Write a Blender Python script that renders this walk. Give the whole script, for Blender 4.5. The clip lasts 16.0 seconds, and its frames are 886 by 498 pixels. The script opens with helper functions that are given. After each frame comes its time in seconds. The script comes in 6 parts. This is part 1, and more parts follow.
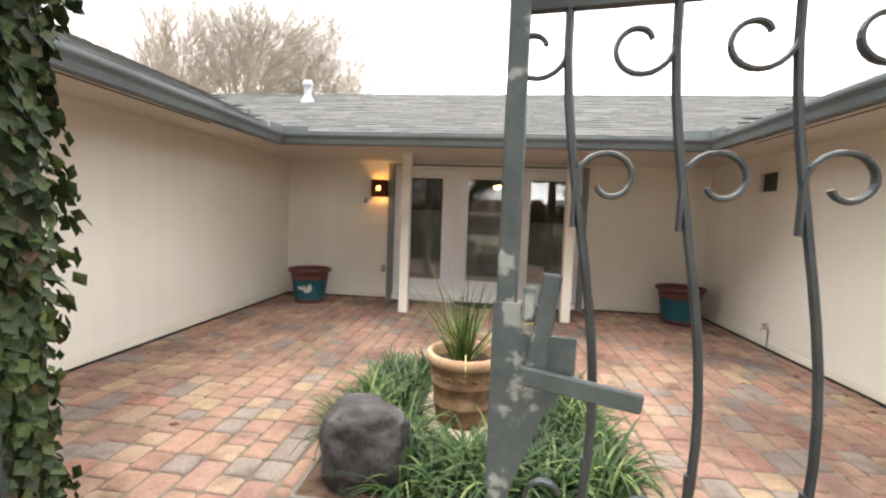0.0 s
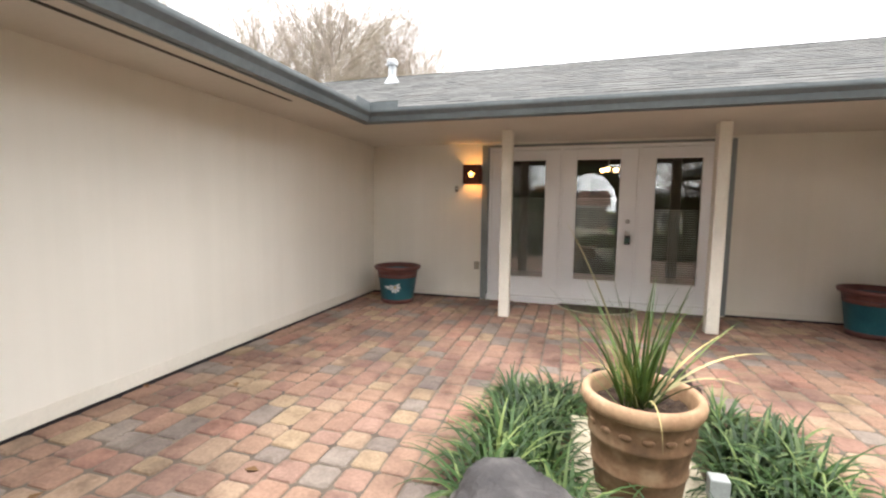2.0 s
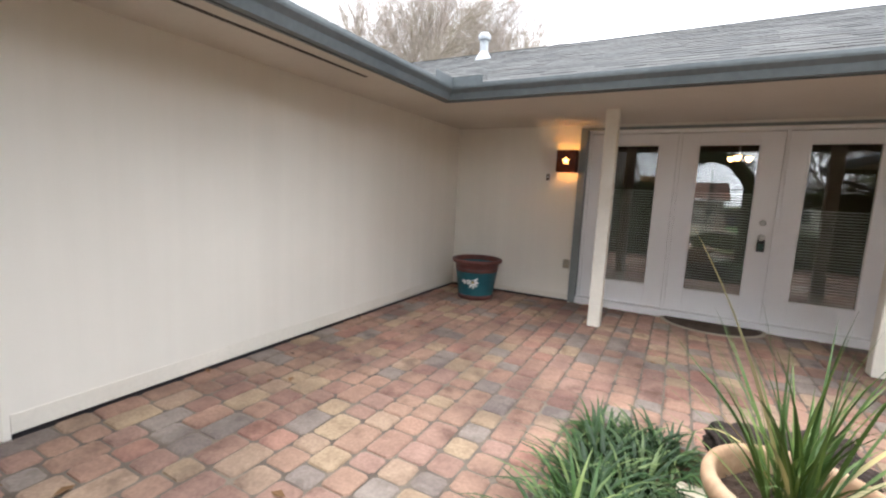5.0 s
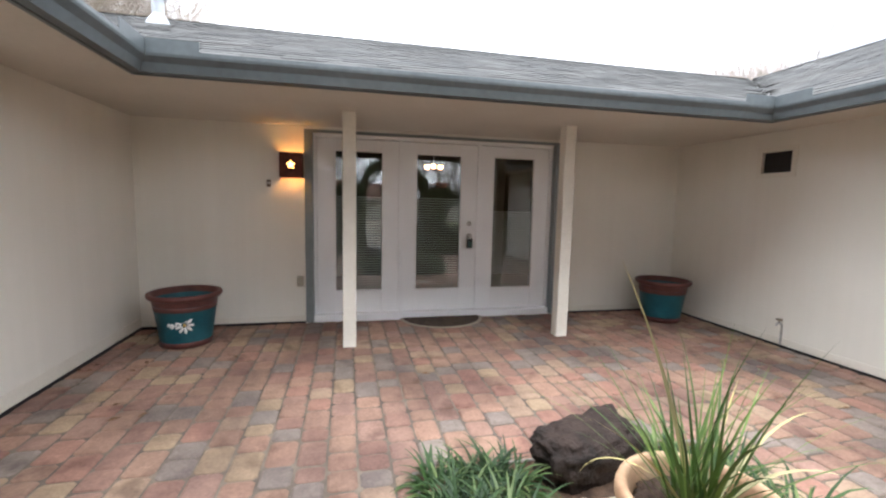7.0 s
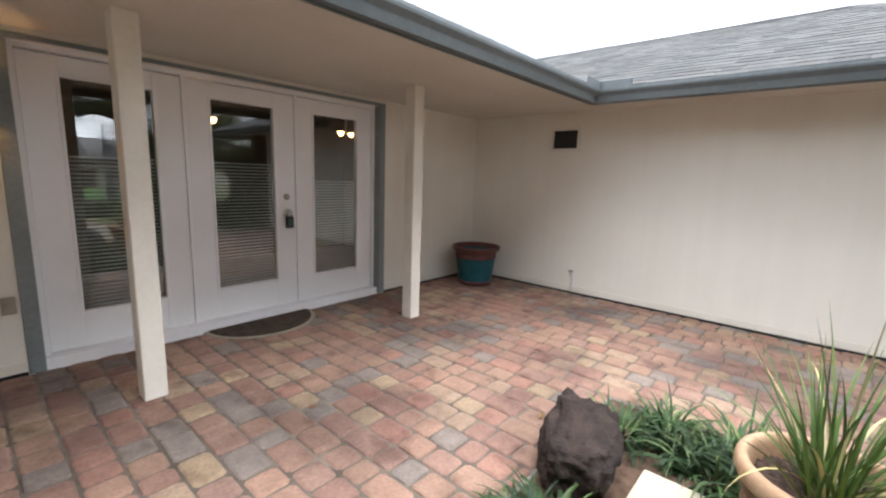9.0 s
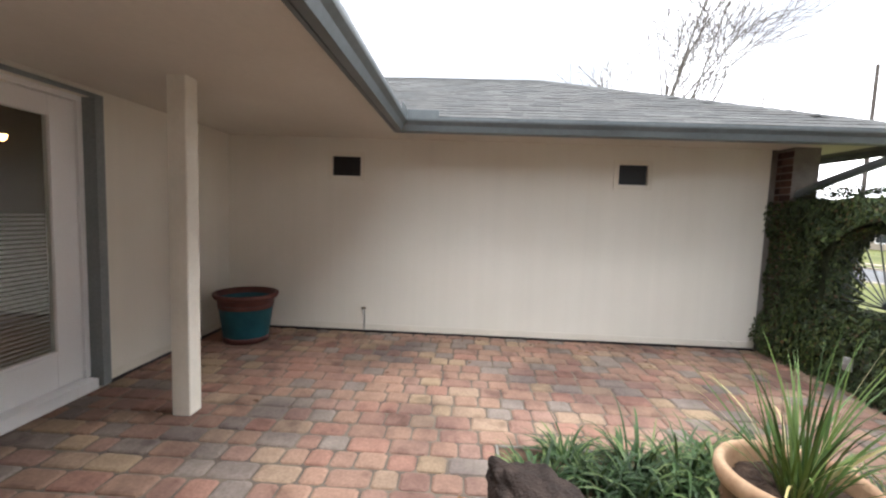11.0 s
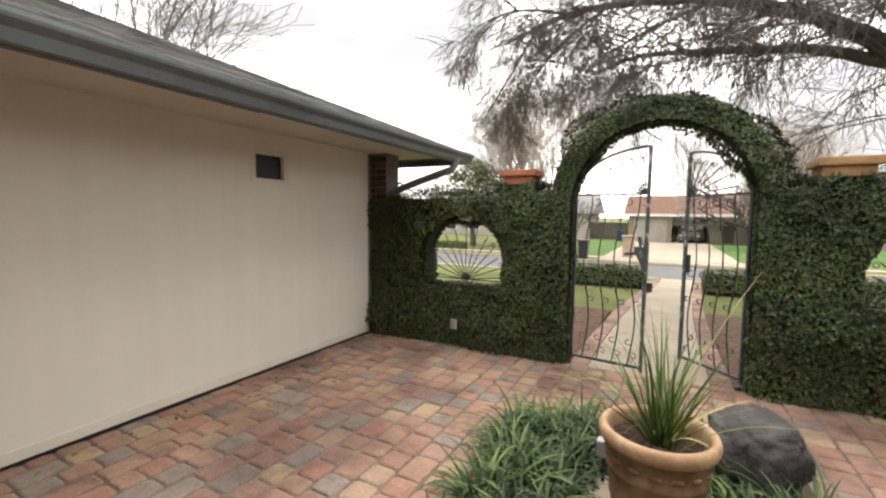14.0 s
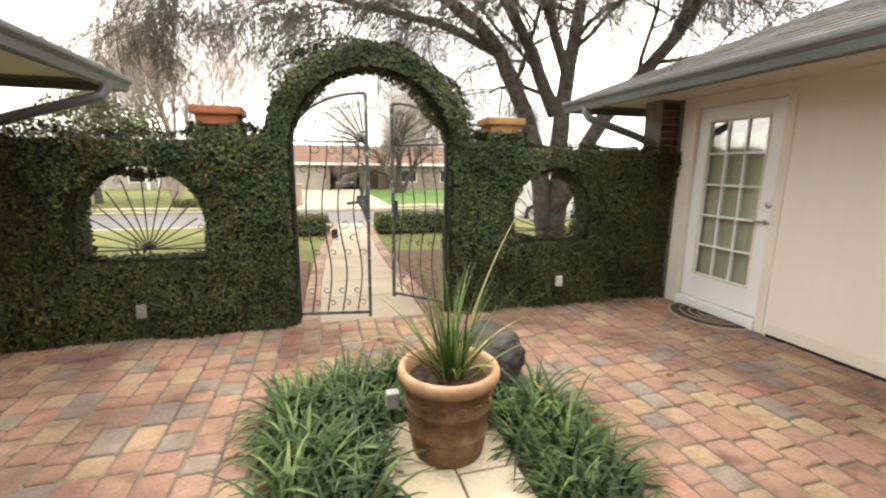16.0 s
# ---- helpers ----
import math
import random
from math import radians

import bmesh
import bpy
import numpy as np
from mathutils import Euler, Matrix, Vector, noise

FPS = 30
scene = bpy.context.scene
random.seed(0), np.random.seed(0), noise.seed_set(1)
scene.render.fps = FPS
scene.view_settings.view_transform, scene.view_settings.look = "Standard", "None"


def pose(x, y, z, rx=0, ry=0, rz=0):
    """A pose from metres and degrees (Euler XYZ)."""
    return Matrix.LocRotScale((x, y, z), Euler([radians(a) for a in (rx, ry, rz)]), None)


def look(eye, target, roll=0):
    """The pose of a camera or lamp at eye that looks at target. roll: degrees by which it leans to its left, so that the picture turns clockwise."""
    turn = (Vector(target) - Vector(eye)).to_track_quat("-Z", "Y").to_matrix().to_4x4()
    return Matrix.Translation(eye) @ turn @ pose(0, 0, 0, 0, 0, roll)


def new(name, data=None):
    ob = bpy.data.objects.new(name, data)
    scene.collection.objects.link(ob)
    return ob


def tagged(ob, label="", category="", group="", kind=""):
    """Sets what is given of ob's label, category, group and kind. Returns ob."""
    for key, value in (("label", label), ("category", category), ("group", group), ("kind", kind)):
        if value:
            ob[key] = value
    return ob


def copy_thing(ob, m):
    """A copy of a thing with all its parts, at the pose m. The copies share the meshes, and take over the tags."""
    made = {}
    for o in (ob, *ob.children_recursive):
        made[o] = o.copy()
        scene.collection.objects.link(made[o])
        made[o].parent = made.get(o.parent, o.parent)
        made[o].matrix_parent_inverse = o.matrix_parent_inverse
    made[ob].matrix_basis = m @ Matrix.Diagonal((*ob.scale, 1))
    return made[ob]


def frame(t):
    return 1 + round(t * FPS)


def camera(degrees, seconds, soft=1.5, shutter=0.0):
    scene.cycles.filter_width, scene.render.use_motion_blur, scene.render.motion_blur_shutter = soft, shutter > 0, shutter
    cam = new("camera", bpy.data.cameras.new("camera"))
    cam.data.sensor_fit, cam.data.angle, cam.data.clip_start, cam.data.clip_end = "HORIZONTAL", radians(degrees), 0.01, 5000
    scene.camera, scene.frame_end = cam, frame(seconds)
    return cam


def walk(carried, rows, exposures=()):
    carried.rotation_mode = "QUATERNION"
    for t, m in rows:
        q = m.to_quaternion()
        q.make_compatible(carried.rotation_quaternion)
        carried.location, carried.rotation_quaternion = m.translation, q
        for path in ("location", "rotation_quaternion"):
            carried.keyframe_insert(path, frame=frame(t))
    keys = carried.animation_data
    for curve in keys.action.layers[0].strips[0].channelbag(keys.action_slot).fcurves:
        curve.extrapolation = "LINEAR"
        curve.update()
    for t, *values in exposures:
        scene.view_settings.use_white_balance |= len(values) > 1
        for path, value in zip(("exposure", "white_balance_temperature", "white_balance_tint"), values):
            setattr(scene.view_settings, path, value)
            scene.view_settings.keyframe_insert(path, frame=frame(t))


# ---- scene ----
cam = camera(92, 16.0, soft=2.3)
# seconds, place, turn
PATH = [
    (0, 0.417, 0.259, 1.361, 85.552, -2.089, 6.904),
    (0.5, 0.266, 0.388, 1.314, 85.616, -0.730, 12.207),
    (1, 0.144, 0.589, 1.291, 85.845, 1.191, 16.079),
    (1.5, 0.010, 0.813, 1.266, 84.790, 0.261, 13.661),
    (2, -0.068, 0.990, 1.281, 84.599, -0.667, 16.595),
    (2.5, -0.149, 1.217, 1.319, 83.032, -2.125, 21.332),
    (3, -0.129, 1.309, 1.405, 83.219, -2.617, 33.032),
    (3.2, -0.184, 1.365, 1.389, 81.340, -2.368, 37.622),
    (5.3, -0.135, 1.516, 1.314, 82.264, -2.500, 23.992),
    (5.5, -0.198, 1.564, 1.341, 81.695, -2.724, 18.795),
    (6, -0.391, 1.670, 1.361, 81.565, -3.259, 7.080),
    (6.5, -0.610, 1.776, 1.360, 83.392, -2.560, -3.325),
    (7, -0.823, 1.968, 1.384, 83.894, -1.214, -12.602),
    (7.5, -1.001, 2.276, 1.352, 81.586, -1.443, -20.406),
    (8, -1.204, 2.576, 1.346, 82.067, -0.626, -27.635),
    (8.5, -1.365, 2.868, 1.370, 81.098, -0.665, -37.865),
    (9, -1.489, 3.155, 1.389, 80.318, -1.939, -48.620),
    (9.5, -1.600, 3.553, 1.420, 82.027, -1.482, -62.914),
    (9.7, -1.643, 3.690, 1.409, 82.684, -1.340, -67.726),
    (11.8, -0.880, 4.533, 1.392, 85.057, -2.225, -99.260),
    (12, -0.773, 4.609, 1.377, 84.993, -2.027, -103.391),
    (12.5, -0.528, 4.802, 1.362, 86.344, -1.067, -115.233),
    (13, -0.309, 4.964, 1.371, 84.246, -1.366, -125.981),
    (13.5, -0.034, 5.109, 1.396, 85.267, -1.345, -136.084),
    (14, 0.256, 5.178, 1.458, 85.490, -0.649, -151.991),
    (14.5, 0.500, 5.123, 1.479, 82.859, -0.549, -164.860),
    (15, 0.684, 5.109, 1.500, 81.767, 0.409, -176.589),
    (15.5, 0.804, 5.071, 1.524, 79.958, 0.947, -187.555),
    (16, 0.835, 4.923, 1.453, 79.204, -0.551, -195.487),
]
walk(cam, [(r[0], pose(*r[1:])) for r in PATH], exposures=[(0, 2.08, 6550, 10), (1.5, 2.15, 6500, 10), (3, 2.18, 6200, 10), (6, 1.95, 5950, 10), (8, 2.1, 5900, 10), (9.5, 1.97, 5950, 10), (12, 1.75, 6200, 10), (12.5, 1.72, 6300, 10), (13, 1.6, 6450, 10), (13.5, 1.36, 6600, 10), (14, 1.42, 6800, 10), (15, 1.65, 7050, 10), (16, 1.78, 7150, 10)])
SKY, SUN = 1.7, 1.5
# ---- world and large lights ----
world = bpy.data.worlds.new("overcast_sky")
scene.world = world
world.use_nodes = True
wn, wl = world.node_tree.nodes, world.node_tree.links
wn.clear()
w_out = wn.new("ShaderNodeOutputWorld")
w_bg = wn.new("ShaderNodeBackground")
w_sky = wn.new("ShaderNodeTexSky")
w_sky.sky_type, w_sky.sun_disc = "NISHITA", False
w_sky.sun_elevation, w_sky.sun_rotation = radians(73), radians(203)
w_sky.air_density, w_sky.dust_density = 1.0, 3.0
w_tc = wn.new("ShaderNodeTexCoord")
w_map = wn.new("ShaderNodeMapping")
w_map.inputs["Scale"].default_value = (1.0, 1.0, 2.6)
w_noise = wn.new("ShaderNodeTexNoise")
w_noise.inputs["Scale"].default_value, w_noise.inputs["Detail"].default_value = 1.8, 6.0
w_ramp = wn.new("ShaderNodeValToRGB")
w_ramp.color_ramp.elements[0].position, w_ramp.color_ramp.elements[0].color = 0.41, (0.21, 0.21, 0.215, 1)
w_ramp.color_ramp.elements[1].position, w_ramp.color_ramp.elements[1].color = 0.64, (1.12, 1.10, 1.085, 1)
w_scale = wn.new("ShaderNodeMix")
w_scale.data_type, w_scale.blend_type = "RGBA", "MULTIPLY"
w_scale.inputs["Factor"].default_value = 1.0
w_scale.inputs["B"].default_value = (0.10, 0.10, 0.10, 1)
w_mix = wn.new("ShaderNodeMix")
w_mix.data_type = "RGBA"
w_mix.inputs["Factor"].default_value = 0.95
wl.new(w_tc.outputs["Generated"], w_map.inputs["Vector"])
wl.new(w_map.outputs["Vector"], w_noise.inputs["Vector"])
wl.new(w_noise.outputs["Fac"], w_ramp.inputs["Fac"])
wl.new(w_sky.outputs["Color"], w_scale.inputs["A"])
wl.new(w_scale.outputs["Result"], w_mix.inputs["A"])
wl.new(w_ramp.outputs["Color"], w_mix.inputs["B"])
wl.new(w_mix.outputs["Result"], w_bg.inputs["Color"])
w_bg.inputs["Strength"].default_value = SKY
wl.new(w_bg.outputs["Background"], w_out.inputs["Surface"])
sun_data = bpy.data.lights.new("sun", "SUN")
sun_data.energy, sun_data.angle, sun_data.color = SUN, radians(75), (1.0, 0.97, 0.93)
sun = new("sun", sun_data)
sun.matrix_world = look((-1.4, -0.5, 14), (0.3, 3.5, 0))


# ---- materials ----
def material(name, rough=0.8, metal=0.0, spec=0.3):
    m = bpy.data.materials.new(name)
    m.use_nodes = True
    b = m.node_tree.nodes["Principled BSDF"]
    b.inputs["Roughness"].default_value = rough
    b.inputs["Metallic"].default_value = metal
    b.inputs["Specular IOR Level"].default_value = spec
    return m, m.node_tree.nodes, m.node_tree.links, b


def noise_node(n, l, scale, detail=4.0, stretch=None, coord="Object"):
    tc = n.new("ShaderNodeTexCoord")
    t = n.new("ShaderNodeTexNoise")
    t.inputs["Scale"].default_value, t.inputs["Detail"].default_value = scale, detail
    if stretch:
        mp = n.new("ShaderNodeMapping")
        mp.inputs["Scale"].default_value = stretch
        l.new(tc.outputs[coord], mp.inputs["Vector"])
        l.new(mp.outputs["Vector"], t.inputs["Vector"])
    else:
        l.new(tc.outputs[coord], t.inputs["Vector"])
    return t


def ramp_node(n, l, src, stops):
    r = n.new("ShaderNodeValToRGB")
    e = r.color_ramp.elements
    while len(e) < len(stops):
        e.new(0.5)
    for i, (p, c) in enumerate(stops):
        e[i].position, e[i].color = p, (*c, 1)
    l.new(src, r.inputs["Fac"])
    return r


def mixed(n, l, a, b, fac, mode="MIX"):
    m = n.new("ShaderNodeMix")
    m.data_type, m.blend_type = "RGBA", mode
    for key, v in (("A", a), ("B", b)):
        if isinstance(v, tuple):
            m.inputs[key].default_value = (*v, 1)
        else:
            l.new(v, m.inputs[key])
    if isinstance(fac, float):
        m.inputs["Factor"].default_value = fac
    else:
        l.new(fac, m.inputs["Factor"])
    return m.outputs["Result"]


def bumped(n, l, b, height, strength, distance):
    bp = n.new("ShaderNodeBump")
    bp.inputs["Strength"].default_value, bp.inputs["Distance"].default_value = strength, distance
    l.new(height, bp.inputs["Height"])
    l.new(bp.outputs["Normal"], b.inputs["Normal"])


def surface(name, stops, scale=6.0, fine=60.0, rough=0.8, metal=0.0, spec=0.3, bump=0.3, depth=0.004, stretch=None, fine_amount=0.25, rand=0.0):
    """Two-scale noise colour with a fine bump; rand: how far whole objects differ in brightness."""
    m, n, l, b = material(name, rough, metal, spec)
    big = noise_node(n, l, scale, 5.0, stretch)
    col = ramp_node(n, l, big.outputs["Fac"], stops).outputs["Color"]
    small = noise_node(n, l, fine, 3.0, stretch)
    grey = ramp_node(n, l, small.outputs["Fac"], [(0.3, (0.55, 0.55, 0.55)), (0.7, (1.25, 1.25, 1.25))]).outputs["Color"]
    col = mixed(n, l, col, grey, fine_amount, "MULTIPLY")
    if rand:
        oi = n.new("ShaderNodeObjectInfo")
        g = ramp_node(n, l, oi.outputs["Random"], [(0.0, (1 - rand,) * 3), (1.0, (1 + rand,) * 3)]).outputs["Color"]
        col = mixed(n, l, col, g, 1.0, "MULTIPLY")
    l.new(col, b.inputs["Base Color"])
    if bump:
        bumped(n, l, b, small.outputs["Fac"], bump, depth)
    return m


def pieces_material(name, colours, island, rough=0.85, stain=True):
    """Colour picked piece by piece; island: by mesh island, else by object."""
    m, n, l, b = material(name, rough, 0.0, 0.25)
    src = n.new("ShaderNodeNewGeometry").outputs["Random Per Island"] if island else n.new("ShaderNodeObjectInfo").outputs["Random"]
    k = len(colours)
    r = ramp_node(n, l, src, [(i / k, c) for i, c in enumerate(colours)])
    r.color_ramp.interpolation = "CONSTANT"
    tc = n.new("ShaderNodeNewGeometry")
    big = n.new("ShaderNodeTexNoise")
    big.inputs["Scale"].default_value, big.inputs["Detail"].default_value = 1.1, 4.0
    l.new(tc.outputs["Position"], big.inputs["Vector"])
    fine = n.new("ShaderNodeTexNoise")
    fine.inputs["Scale"].default_value, fine.inputs["Detail"].default_value = 55.0, 4.0
    l.new(tc.outputs["Position"], fine.inputs["Vector"])
    mid = n.new("ShaderNodeTexNoise")
    mid.inputs["Scale"].default_value, mid.inputs["Detail"].default_value = 9.0, 3.0
    l.new(tc.outputs["Position"], mid.inputs["Vector"])
    g = ramp_node(n, l, fine.outputs["Fac"], [(0.25, (0.66, 0.66, 0.66)), (0.75, (1.22, 1.22, 1.22))]).outputs["Color"]
    col = mixed(n, l, r.outputs["Color"], g, 0.6, "MULTIPLY")
    g2 = ramp_node(n, l, mid.outputs["Fac"], [(0.3, (0.78, 0.76, 0.75)), (0.65, (1.1, 1.1, 1.08))]).outputs["Color"]
    col = mixed(n, l, col, g2, 0.7, "MULTIPLY")
    if stain:
        s = ramp_node(n, l, big.outputs["Fac"], [(0.38, (0.50, 0.47, 0.48)), (0.56, (1.08, 1.06, 1.02))]).outputs["Color"]
        col = mixed(n, l, col, s, 0.8, "MULTIPLY")
        spot = n.new("ShaderNodeTexNoise")
        spot.inputs["Scale"].default_value, spot.inputs["Detail"].default_value = 4.2, 5.0
        l.new(tc.outputs["Position"], spot.inputs["Vector"])
        s2 = ramp_node(n, l, spot.outputs["Fac"], [(0.30, (0.52, 0.48, 0.46)), (0.44, (1.03, 1.02, 1.0))]).outputs["Color"]
        col = mixed(n, l, col, s2, 0.75, "MULTIPLY")
    l.new(col, b.inputs["Base Color"])
    bumped(n, l, b, fine.outputs["Fac"], 0.5, 0.004)
    return m


def plain(name, colour, rough=0.5, metal=0.0, spec=0.4):
    lo, hi = tuple(c * 0.86 for c in colour), tuple(min(c * 1.1, 1) for c in colour)
    return surface(name, [(0.3, lo), (0.7, hi)], 5.0, 90.0, rough, metal, spec, 0.08, 0.002)


def siding_material():
    m, n, l, b = material("painted_siding", 0.75, 0.0, 0.25)
    big = noise_node(n, l, 0.8, 4.0)
    col = ramp_node(n, l, big.outputs["Fac"], [(0.3, (0.765, 0.73, 0.65)), (0.7, (0.83, 0.795, 0.715))]).outputs["Color"]
    streak = noise_node(n, l, 1.0, 3.0, (9.0, 9.0, 0.25))
    g = ramp_node(n, l, streak.outputs["Fac"], [(0.3, (0.93, 0.93, 0.92)), (0.7, (1.03, 1.03, 1.03))]).outputs["Color"]
    col = mixed(n, l, col, g, 0.35, "MULTIPLY")
    l.new(col, b.inputs["Base Color"])
    fine = noise_node(n, l, 45.0, 4.0, (3.0, 3.0, 0.6))
    bumped(n, l, b, fine.outputs["Fac"], 0.12, 0.002)
    return m


def glass_material(name, tint=(0.92, 0.95, 0.94)):
    m, n, l, b = material(name, 0.0)
    n.remove(b)
    out = n["Material Output"]
    tr, gl, lw, mx = n.new("ShaderNodeBsdfTransparent"), n.new("ShaderNodeBsdfGlossy"), n.new("ShaderNodeLayerWeight"), n.new("ShaderNodeMixShader")
    tr.inputs["Color"].default_value = (*tint, 1)
    gl.inputs["Roughness"].default_value = 0.01
    lw.inputs["Blend"].default_value = 0.5
    pw, sc = n.new("ShaderNodeMath"), n.new("ShaderNodeMath")
    pw.operation, pw.inputs[1].default_value = "POWER", 4.0
    sc.operation, sc.inputs[1].default_value, sc.inputs[2].default_value = "MULTIPLY_ADD", 0.8, 0.095
    l.new(lw.outputs["Facing"], pw.inputs[0])
    l.new(pw.outputs["Value"], sc.inputs[0])
    l.new(sc.outputs["Value"], mx.inputs["Fac"])
    l.new(tr.outputs["BSDF"], mx.inputs[1])
    l.new(gl.outputs["BSDF"], mx.inputs[2])
    l.new(mx.outputs["Shader"], out.inputs["Surface"])
    return m


def glow_material(name, colour, strength):
    m, n, l, b = material(name, 0.4)
    b.inputs["Base Color"].default_value = (*colour, 1)
    b.inputs["Emission Color"].default_value = (*colour, 1)
    b.inputs["Emission Strength"].default_value = strength
    return m


def leaf_material(name, colours, rough=0.58):
    m, n, l, b = material(name, rough, 0.0, 0.4)
    g = n.new("ShaderNodeNewGeometry")
    r = ramp_node(n, l, g.outputs["Random Per Island"], [(i / max(len(colours) - 1, 1), c) for i, c in enumerate(colours)])
    big = n.new("ShaderNodeTexNoise")
    big.inputs["Scale"].default_value = 2.2
    l.new(g.outputs["Position"], big.inputs["Vector"])
    s = ramp_node(n, l, big.outputs["Fac"], [(0.34, (0.55, 0.58, 0.56)), (0.66, (1.42, 1.34, 1.02))]).outputs["Color"]
    l.new(mixed(n, l, r.outputs["Color"], s, 0.7, "MULTIPLY"), b.inputs["Base Color"])
    return m


SIDING = siding_material()
# wall cream taken darker, so shade under the eaves sits in the colour
SOFFIT = surface("shaded_soffit_paint", [(0.3, (0.58, 0.54, 0.465)), (0.7, (0.65, 0.61, 0.53))], 0.9, 30.0, 0.8, bump=0.04, fine_amount=0.06)
CREAM = surface("cream_paint", [(0.3, (0.72, 0.68, 0.59)), (0.7, (0.80, 0.76, 0.67))], 2.0, 40.0, 0.55, bump=0.03, fine_amount=0.08)
WHITE = surface("white_door_paint", [(0.3, (0.84, 0.84, 0.845)), (0.7, (0.90, 0.90, 0.90))], 1.5, 60.0, 0.4, bump=0.0, fine_amount=0.04)
GREY_TRIM = surface("grey_green_trim", [(0.3, (0.20, 0.225, 0.225)), (0.7, (0.25, 0.275, 0.275))], 3.0, 50.0, 0.55, bump=0.1)
GUTTER = surface("grey_green_gutter_paint", [(0.3, (0.09, 0.105, 0.11)), (0.7, (0.14, 0.16, 0.165))], 1.2, 25.0, 0.42, 0.0, 0.5, 0.05)
ROOF_BASE = surface("roof_felt", [(0.3, (0.13, 0.13, 0.128)), (0.7, (0.18, 0.18, 0.175))], 4.0, 60.0, 0.95)
SHINGLE = pieces_material("asphalt_shingle", [(0.088, 0.089, 0.088), (0.10, 0.10, 0.098), (0.074, 0.075, 0.075), (0.092, 0.091, 0.088), (0.115, 0.115, 0.113), (0.082, 0.084, 0.083)], True, 0.97, False)
PAVE_COLOURS = [(0.299, 0.172, 0.136), (0.326, 0.208, 0.158), (0.260, 0.160, 0.130), (0.321, 0.234, 0.174), (0.288, 0.187, 0.154), (0.242, 0.207, 0.185), (0.301, 0.197, 0.150), (0.275, 0.177, 0.143), (0.220, 0.185, 0.167), (0.339, 0.255, 0.176), (0.294, 0.194, 0.147), (0.281, 0.180, 0.141)]
PAVER = pieces_material("clay_paver", PAVE_COLOURS, False)
PAVER_REST = pieces_material("clay_paver_far", PAVE_COLOURS, True)
JOINT = surface("sand_joint", [(0.3, (0.09, 0.072, 0.057)), (0.7, (0.19, 0.155, 0.12))], 6.0, 80.0, 0.95)
BRICK = pieces_material("dark_brick", [(0.085, 0.045, 0.036), (0.11, 0.06, 0.046), (0.065, 0.036, 0.032), (0.13, 0.08, 0.066)], False)
MORTAR = surface("mortar", [(0.3, (0.14, 0.125, 0.11)), (0.7, (0.21, 0.19, 0.17))], 8.0, 90.0, 0.95)
IRON = surface("wrought_iron_paint", [(0.3, (0.028, 0.033, 0.036)), (0.7, (0.06, 0.068, 0.07))], 14.0, 120.0, 0.42, 0.2, 0.5, 0.2, 0.001)
IRON_POST = surface("worn_green_grey_paint", [(0.25, (0.05, 0.062, 0.062)), (0.585, (0.085, 0.10, 0.10)), (0.63, (0.30, 0.31, 0.29))], 16.0, 70.0, 0.5, 0.1, 0.4, 0.25, 0.001)
STEEL = surface("brushed_steel", [(0.3, (0.45, 0.44, 0.42)), (0.7, (0.6, 0.6, 0.58))], 20.0, 120.0, 0.3, 0.9, 0.5, 0.05)
BLACK = plain("black_plastic", (0.02, 0.02, 0.022), 0.4)
# near-black that puts the shade inside rooms and slots into the colour
DARK = plain("interior_shade", (0.055, 0.05, 0.045), 0.85)
INNER_FLOOR = plain("interior_floor_tile", (0.20, 0.15, 0.11), 0.35)
BLIND = plain("blind_slat", (0.46, 0.46, 0.455), 0.5)
GLASS = glass_material("door_glass")
CURTAIN = surface("cream_curtain", [(0.3, (0.62, 0.58, 0.42)), (0.7, (0.72, 0.68, 0.52))], 3.0, 80.0, 0.9, stretch=(8.0, 8.0, 0.3))
TERRACOTTA = surface("weathered_terracotta", [(0.3, (0.11, 0.065, 0.036)), (0.5, (0.21, 0.12, 0.066)), (0.72, (0.34, 0.235, 0.145))], 9.0, 60.0, 0.75, bump=0.3)
TERRACOTTA_RIM = surface("worn_terracotta_rim", [(0.3, (0.34, 0.20, 0.115)), (0.52, (0.46, 0.30, 0.18)), (0.75, (0.55, 0.42, 0.28))], 8.0, 60.0, 0.7, bump=0.3)
CAP_RED = surface("red_clay_cap", [(0.3, (0.27, 0.095, 0.05)), (0.7, (0.37, 0.145, 0.075))], 9.0, 60.0, 0.75, bump=0.3)
CAP_TAN = surface("tan_clay_cap", [(0.3, (0.26, 0.15, 0.07)), (0.7, (0.38, 0.235, 0.11))], 9.0, 60.0, 0.75, bump=0.3)
SOIL = surface("potting_soil", [(0.3, (0.025, 0.016, 0.011)), (0.7, (0.085, 0.055, 0.038))], 30.0, 130.0, 0.97, bump=0.8, depth=0.01)
MULCH = surface("garden_soil", [(0.3, (0.05, 0.03, 0.02)), (0.7, (0.16, 0.10, 0.065))], 14.0, 90.0, 0.97, bump=0.8, depth=0.012)
CONCRETE_EDGE = surface("grey_edging_stone", [(0.3, (0.16, 0.145, 0.125)), (0.7, (0.24, 0.22, 0.19))], 5.0, 50.0, 0.9, bump=0.3)
FLAG = surface("tan_flagstone", [(0.3, (0.42, 0.36, 0.26)), (0.7, (0.58, 0.51, 0.39))], 4.0, 50.0, 0.85, bump=0.3)
